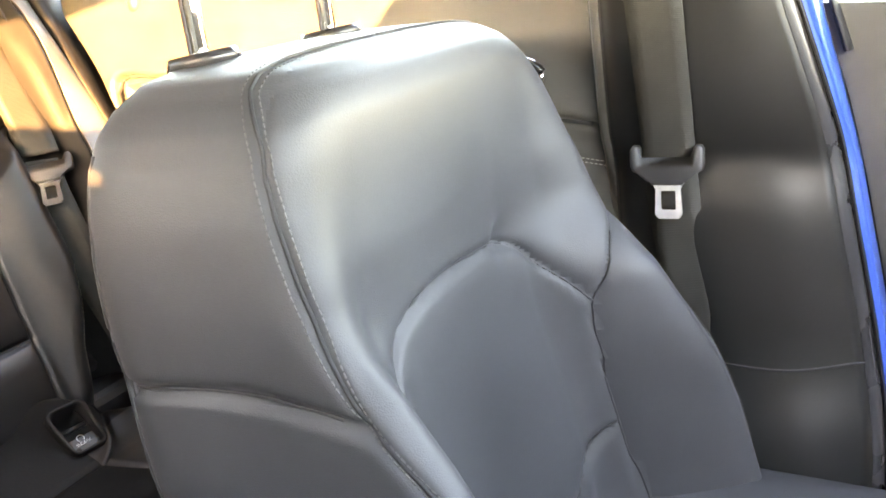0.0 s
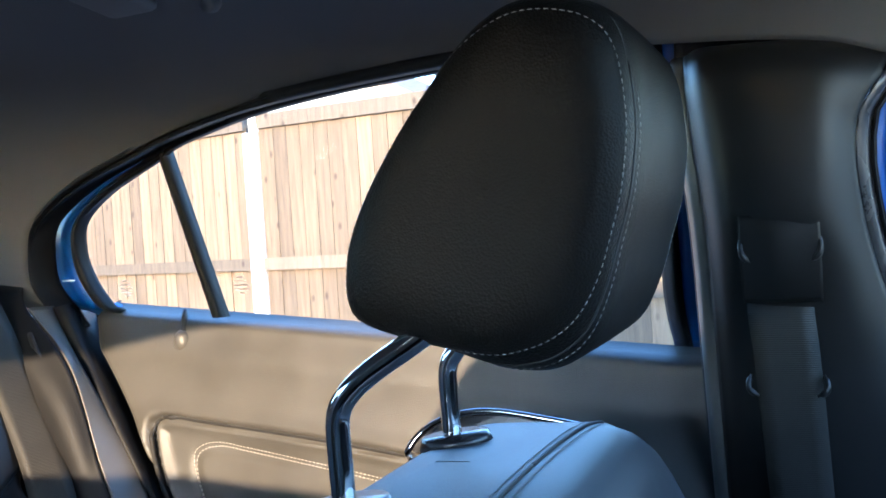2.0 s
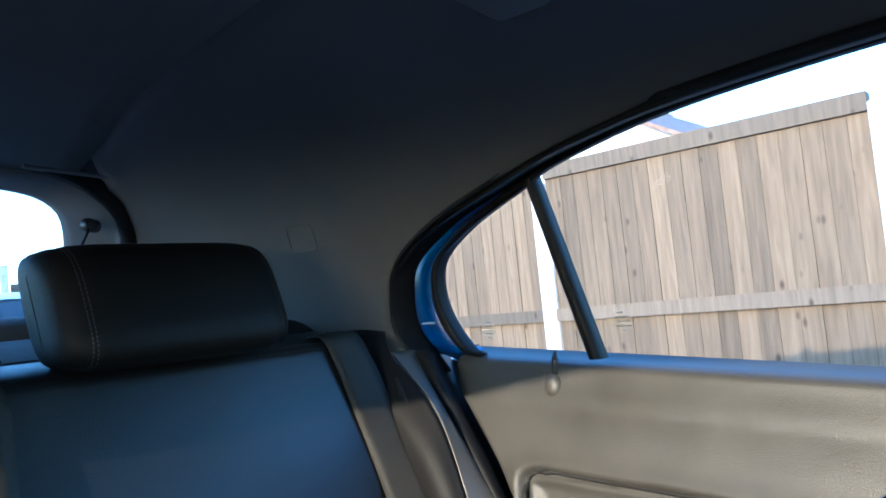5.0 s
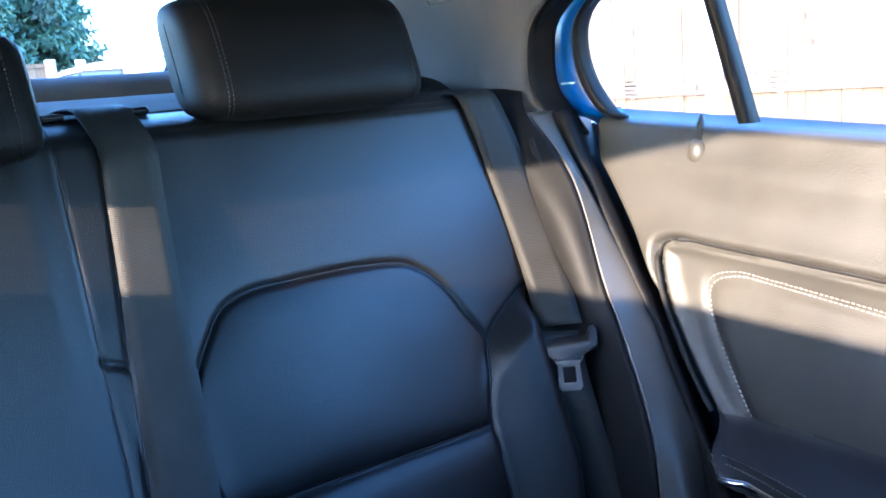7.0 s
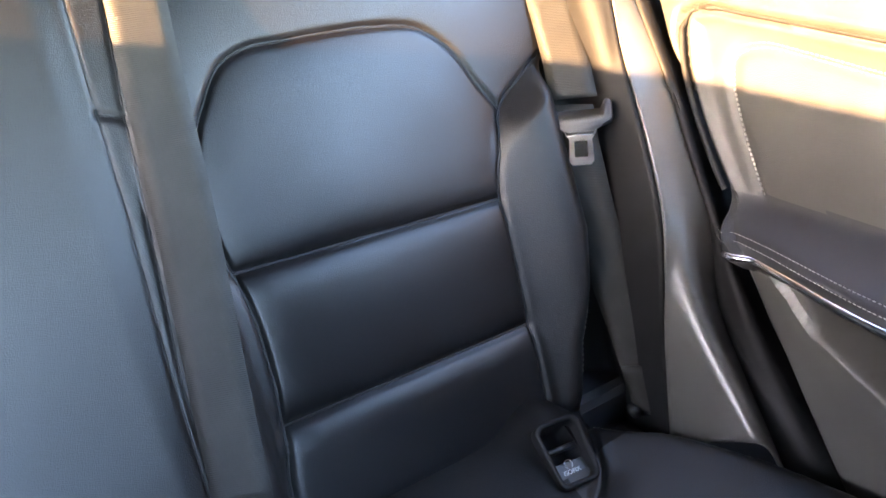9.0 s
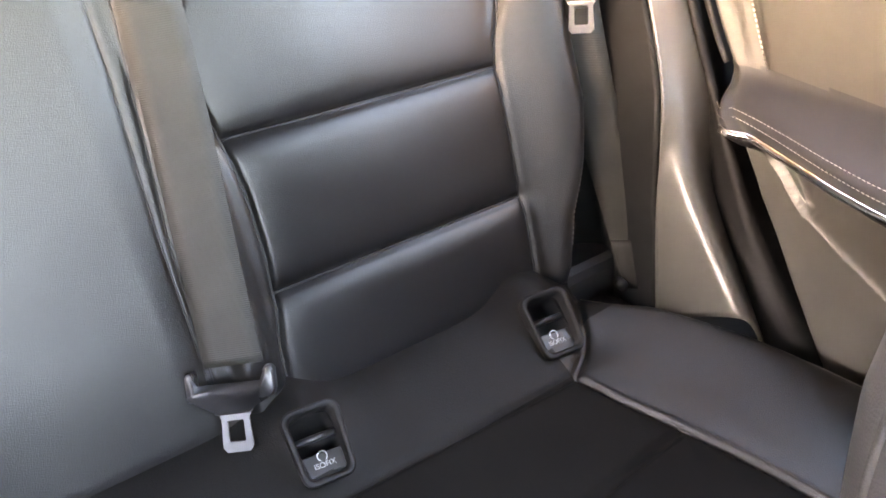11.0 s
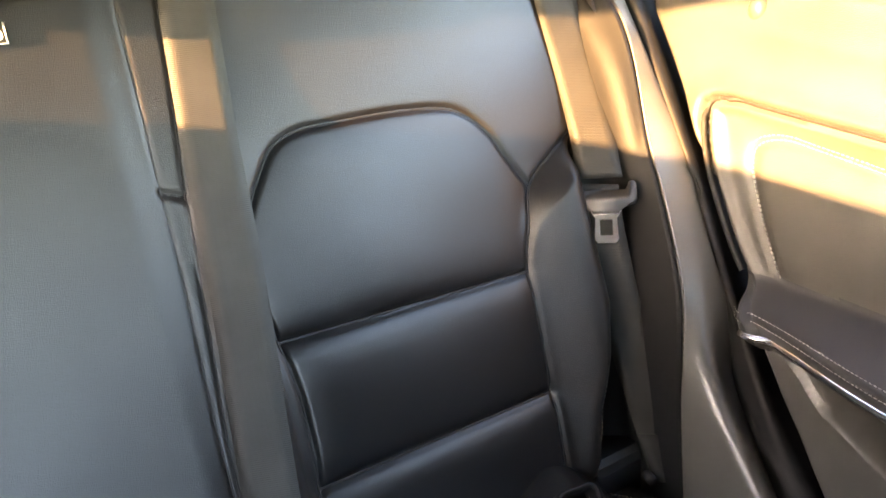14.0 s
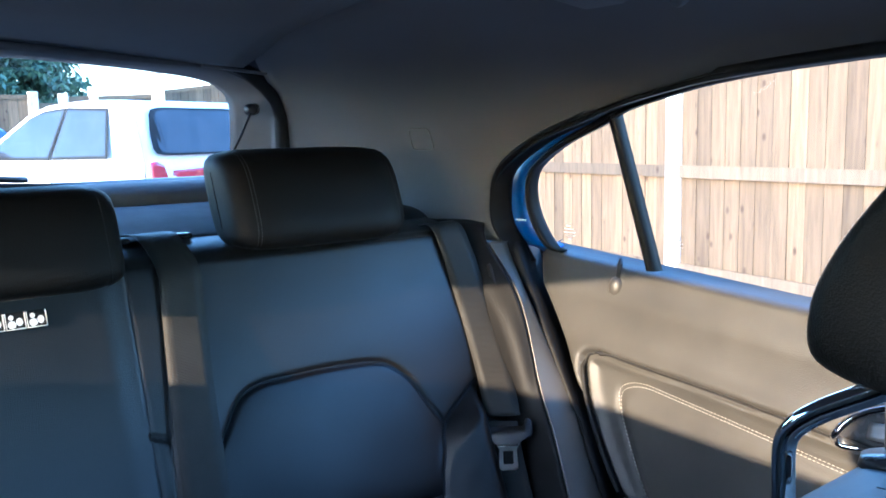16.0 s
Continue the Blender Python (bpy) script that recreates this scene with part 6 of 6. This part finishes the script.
# ---- cars, trees and buildings behind ----
TYRE = mat("tyre_rubber", (0.02, 0.02, 0.02), 0.85, noise_scale=30, noise_amount=0.2)
LAMP_RED = mat("red_lamp_plastic", (0.35, 0.02, 0.05), 0.2, noise_scale=40, noise_amount=0.15, coat=0.5)
DARK_PAINT = mat("dark_blue_car_paint", (0.03, 0.06, 0.14), 0.25, noise_scale=4, noise_amount=0.05, coat=0.7)


def parked_car(name, label, corner, heading, length, width, height, paint, estate=True):
    """A parked car. corner: its rear left-hand corner seen from behind... on the ground; heading: the way its nose points."""
    hx, hy = heading
    n = math.hypot(hx, hy)
    f, s = Vector((hx / n, hy / n, 0)), Vector((hy / n, -hx / n, 0))
    o = Vector(corner)
    th = thing(name, label, "car", at=tuple(o))
    def P(a, b, z):
        """a along the car from the tail, b across from the near side."""
        return o + f * a + s * b + Vector((0, 0, z))
    belt, roofz = 0.62 * height, height
    prof = [(0.10, 0.35), (0.0, 0.55), (0.02, 0.85), (0.06, belt), (0.10, belt + 0.02), (0.34, roofz - 0.10), (0.55, roofz - 0.02), (1.2, roofz), (1.75, roofz - 0.03), (2.05, roofz - 0.12), (2.95, belt + 0.03), (3.9, belt - 0.10), (4.3, belt - 0.25), (4.4, 0.55), (4.3, 0.30)]
    k = length / 4.5
    prof = [(a * k, z) for a, z in prof]
    rows = []
    for b, ins in ((0.0, 0.10), (0.02, 0.03), (0.10, 0.0), (width / 2, 0.0), (width - 0.10, 0.0), (width - 0.02, 0.03), (width, 0.10)):
        row = []
        for a, z in prof:
            t = max(0.0, (z - belt) / (roofz - belt))
            bb = b + (0.16 * t if b < width / 2 - 0.01 else (-0.16 * t if b > width / 2 + 0.01 else 0))
            row.append(tuple(P(a, bb, z - ins * 0.25 * t)))
        rows.append(row)
    v, q = skin(rows, 60, 1, straight=True)
    pydata("body", v, q, paint, th)
    for side, sg in ((0.0, 1), (width, -1)):
        poly = [tuple(P(a * k, side + sg * 0.16 * max(0, (z - belt) / (roofz - belt)), z)) for a, z in ((0.16, 0.3), (0.03, 0.6), (0.06, belt), (0.34, roofz - 0.11), (0.6, roofz - 0.04), (1.2, roofz - 0.02), (1.75, roofz - 0.05), (2.05, roofz - 0.13), (2.95, belt), (3.9, belt - 0.12), (4.3, 0.55), (4.2, 0.3))]
        pydata("side", poly, [tuple(range(len(poly)))], paint, th, smooth=False)
        def on_flank(a, z, out):
            return tuple(P(a * k, side + sg * (0.16 * max(0, (z - belt) / (roofz - belt)) - out), z))
        def W(pts):
            ca, cz = sum(a for a, z in pts) / len(pts), sum(z for a, z in pts) / len(pts)
            rim = [(ca + (a - ca) * 1.07, cz + (z - cz) * 1.12) for a, z in pts]
            surround = pydata("window_surround", [on_flank(a, z, 0.005) for a, z in rim], [tuple(range(len(rim)))], RUBBER, th, "black window surround", smooth=False)
            solid(surround, 0.004, 0.0)
            pydata("side_window", [on_flank(a, z, 0.010) for a, z in pts], [tuple(range(len(pts)))], DARK_GLASS_CAR, th, "dark side window", smooth=False)
        W([(0.62, belt + 0.04), (0.72, roofz - 0.13), (1.35, roofz - 0.10), (1.50, belt + 0.03)])
        W([(1.58, belt + 0.03), (1.42, roofz - 0.10), (1.78, roofz - 0.12), (2.00, roofz - 0.18), (2.80, belt + 0.03)])
        for a in (1.54, 2.86):
            tube("door_joint", [on_flank(a + 0.10, 0.42, 0.004), on_flank(a, 0.7, 0.004), on_flank(a, belt - 0.01, 0.004)], 0.006, RUBBER, th, "dark joint of the door", n=10, seg=5)
        m = P(2.62 * k, side - sg * 0.11, belt + 0.07)
        part("door_mirror", box_mesh(m.x, m.y, m.z, 0.13, 0.20, 0.14, 0.045, None, 3), paint, th, "rounded door mirror")
        for a in (0.85, 3.55):
            c = P(a * k, side + sg * 0.02, 0.33)
            bm = bmesh.new()
            bmesh.ops.create_cone(bm, cap_ends=True, segments=28, radius1=0.33, radius2=0.33, depth=0.2, matrix=Matrix.Translation(c) @ s.to_track_quat("Z", "Y").to_matrix().to_4x4())
            part("wheel", bm, TYRE, th, "black tyre")
    g = [P(0.085 * k, 0.22, belt + 0.05), P(0.085 * k, width - 0.22, belt + 0.05), P(0.20 * k, width - 0.26, belt + 0.24), P(0.31 * k, width - 0.36, roofz - 0.13), P(0.31 * k, 0.36, roofz - 0.13), P(0.20 * k, 0.26, belt + 0.24)]
    g = [p - f * 0.03 + Vector((0, 0, 0.005)) for p in g]
    mid = sum(g, Vector()) / len(g)
    ring = catmull([tuple(g[i].lerp(g[(i + 1) % 6], u)) for i in range(6) for u in (0.12, 0.5, 0.88)], 48, closed=True)
    pydata("rear_window_surround", [tuple(mid + (Vector(p) - mid) * 1.10 + f * 0.004) for p in ring], [tuple(range(48))], RUBBER, th, "black band round the rear window", smooth=False)
    pydata("rear_window", [tuple(p - f * 0.004 for p in (Vector(q),))[0][:] for q in ring], [tuple(range(48))], DARK_GLASS_CAR, th, "dark rear window", smooth=False)
    for b0 in (0.10, width - 0.10):
        sheet("tail_lamp", [[tuple(P(-0.02, b0 - 0.06, 0.78)), tuple(P(-0.03, b0, 0.78)), tuple(P(-0.02, b0 + 0.14 * (1 if b0 < 1 else -1), 0.80))],
                            [tuple(P(-0.01, b0 - 0.06, 0.97)), tuple(P(-0.02, b0, 0.98)), tuple(P(-0.01, b0 + 0.10 * (1 if b0 < 1 else -1), 0.94))]], LAMP_RED, th, "red tail lamp", n=10, m=4, thick=0.02)
    sheet("lower_window_trim", [[tuple(P(0.02, 0.3, belt - 0.22)), tuple(P(0.0, width / 2, belt - 0.22)), tuple(P(0.02, width - 0.3, belt - 0.22))], [tuple(P(0.02, 0.34, belt - 0.12)), tuple(P(0.0, width / 2, belt - 0.10)), tuple(P(0.02, width - 0.34, belt - 0.12))]], LAMP_RED if estate else paint, th, "red rear reflector band", n=14, m=3, thick=0.01)
    return th


DARK_GLASS_CAR = mat("dark_car_window", (0.03, 0.035, 0.045), 0.08, spec=0.35, noise_scale=3, noise_amount=0.2)
parked_car("estate_car", "white estate car parked behind with a dark rear window", (2.72, 8.2, 0.0), (-0.332, 0.944), 4.5, 1.82, 1.62, WHITE_PAINT)
parked_car("hatchback_car", "dark blue car parked beyond the white estate car", (0.80, 11.5, 0.0), (-0.2, 0.98), 4.2, 1.75, 1.46, DARK_PAINT, False)

BARK = mat("brown_bark", (0.10, 0.075, 0.05), 0.95, noise_scale=12, noise_amount=0.35, bump=0.6, bump_scale=40)


def leaf_material(name, a, b):
    m = mat(name, a, 0.6, noise_scale=2, noise_amount=0.1)
    nt = m.node_tree
    geo = nt.nodes.new("ShaderNodeNewGeometry")
    mix = nt.nodes.new("ShaderNodeMix")
    mix.data_type = "RGBA"
    mix.inputs[6].default_value, mix.inputs[7].default_value = (*a, 1), (*b, 1)
    nt.links.new(geo.outputs["Random Per Island"], mix.inputs[0])
    nt.links.new(mix.outputs[2], nt.nodes["Principled BSDF"].inputs["Base Color"])
    return m


CONIFER = leaf_material("blue_green_needles", (0.035, 0.075, 0.05), (0.10, 0.16, 0.09))
LEAVES = leaf_material("yellow_green_leaves", (0.07, 0.12, 0.025), (0.22, 0.24, 0.05))


def leaf_cloud(name, centres, size, count, material, parent, flat=0.6, droop=0.0):
    verts, faces = [], []
    for c, r in centres:
        for _ in range(count):
            d = Vector((random.gauss(0, 1), random.gauss(0, 1), random.gauss(0, 1) * flat))
            d = d.normalized() * r * random.random() ** 0.45
            p = Vector(c) + d
            u = Vector((random.uniform(-1, 1), random.uniform(-1, 1), random.uniform(-1, 1) - droop)).normalized()
            w = u.cross(Vector((random.uniform(-1, 1), random.uniform(-1, 1), random.uniform(-1, 1)))).normalized()
            l, h = size * random.uniform(0.6, 1.4), size * random.uniform(0.3, 0.5)
            k = len(verts)
            verts += [p, p + u * l * 0.5 + w * h * 0.5, p + u * l, p + u * l * 0.5 - w * h * 0.5]
            faces.append((k, k + 1, k + 2, k + 3))
    return pydata(name, verts, faces, material, parent, smooth=False)


def conifer(x, y, h, r):
    th = thing("conifer_tree", "tall blue-green conifer tree beyond the drive", "tree", group="conifers", at=(x, y, 0))
    tube("trunk", [(x, y, 0), (x + 0.05, y, h * 0.5), (x, y, h)], list(np.linspace(0.22, 0.03, 12)), BARK, th, n=12, seg=8)
    cs = []
    for i in range(26):
        z = h * (0.12 + 0.85 * i / 26)
        rr = r * (1 - i / 29) * random.uniform(0.75, 1.1)
        for k in range(6):
            a = random.random() * 6.28
            for t in (0.35, 0.7, 1.0):
                cs.append(((x + rr * t * math.cos(a), y + rr * t * math.sin(a), z - 0.25 * t * rr + random.uniform(-0.1, 0.1)), 0.16 + 0.22 * (1 - t) + 0.1))
    leaf_cloud("crown", cs, 0.20, 40, CONIFER, th, 0.35, 0.4)
    return th


def broadleaf(x, y, h, r, leaves, name="tree", label="yellow-green leafy tree behind the low fence"):
    th = thing(name, label, "tree", group="garden trees", at=(x, y, 0))
    tube("trunk", [(x, y, 0), (x + 0.1, y + 0.05, h * 0.4), (x, y, h * 0.8)], list(np.linspace(0.14, 0.04, 10)), BARK, th, n=10, seg=8)
    cs = []
    for k in range(46):
        a, e = random.random() * 6.28, random.uniform(-0.6, 1)
        q = r * random.random() ** 0.5
        cs.append(((x + q * math.cos(a), y + q * math.sin(a), h * 0.62 + e * h * 0.34), random.uniform(0.18, 0.42) * r))
        if k < 8:
            tube("limb", [(x, y, h * 0.35 + 0.03 * k), (x + 0.5 * q * math.cos(a), y + 0.5 * q * math.sin(a), h * 0.5), cs[-1][0]], list(np.linspace(0.05, 0.012, 8)), BARK, th, n=8, seg=6)
    leaf_cloud("crown", cs, 0.11, 110, leaves, th, 0.8)
    return th


for cx, cy, h, r in ((2.6, 19.0, 6.2, 1.5), (4.5, 20.5, 6.6, 1.6), (3.6, 23.0, 7.2, 1.8), (0.4, 20.0, 6.0, 1.5)):
    conifer(cx, cy, h, r)
broadleaf(6.4, -1.3, 3.0, 1.2, LEAVES)
broadleaf(9.3, 1.55, 2.28, 0.55, CONIFER, label="blue-green leafy tree behind the low fence")


# ---- boundary fence and house further off ----
def far_bay(x0, x1, z0, z1, y=14.0):
    th = thing("wooden_fence", "weathered brown fence bay far across the drive", "fence", group="far fence bays", at=((x0 + x1) / 2, y, 0.0))
    n = max(3, round((x1 - x0) / 0.14))
    for i in range(n):
        f = (i + 0.5) / n
        h = z0 + (z1 - z0) * f
        box("board", (x0 + (x1 - x0) * f, y + random.uniform(-0.004, 0.004), h / 2), ((x1 - x0) / n - 0.006, 0.018, h), FENCE_WOOD, th)
    box("cap_rail", ((x0 + x1) / 2, y - 0.012, (z0 + z1) / 2 - 0.03), (x1 - x0, 0.05, 0.06), FENCE_WOOD, th, turn=Matrix.Rotation(-math.atan2(z1 - z0, x1 - x0), 4, "Y"))


for x0, x1, z0, z1 in ((-0.5, 1.25, 1.90, 1.90), (1.35, 3.02, 1.92, 1.92), (3.16, 3.46, 1.80, 1.80), (3.58, 4.9, 1.90, 1.96), (5.12, 6.6, 2.03, 2.22)):
    far_bay(x0, x1, z0, z1)
for x, h in ((1.30, 1.95), (3.09, 1.97), (3.52, 1.95), (5.0, 2.33), (3.97, 2.06)):
    tagged(part("fence_post", box_mesh(x, 13.97, h / 2, 0.13, 0.13, h, 0.012), CONCRETE, None, smooth=False), "pale concrete post of the far fence", "fence post", group="far fence posts")

house = thing("house", "pale rendered house with a brown tiled roof behind the fence", "house", at=(19, 11, 0))
box("wall", (19.0, 11.0, 2.0), (5.8, 6.0, 4.0), HOUSE_WALL, house)
gable = bmesh.new()
va = [gable.verts.new(p) for p in ((16.1, 8.0, 4.0), (16.1, 14.0, 4.0), (16.1, 11.0, 5.56))]
vb = [gable.verts.new((21.9, v.co.y, v.co.z)) for v in va]
gable.faces.new(va)
gable.faces.new(vb[::-1])
for i in range(3):
    gable.faces.new((va[i], vb[i], vb[(i + 1) % 3], va[(i + 1) % 3]))
part("gable", gable, HOUSE_WALL, house, smooth=False)
for sg in (-1, 1):
    slope = pydata("roof_slope", [(15.85, 11.0, 5.66), (15.85, 11.0 + sg * 3.35, 3.92), (22.1, 11.0 + sg * 3.35, 3.92), (22.1, 11.0, 5.66)], [(0, 1, 2, 3)], ROOF_TILE, house, "brown tiled roof slope", smooth=False)
    solid(slope, 0.09)
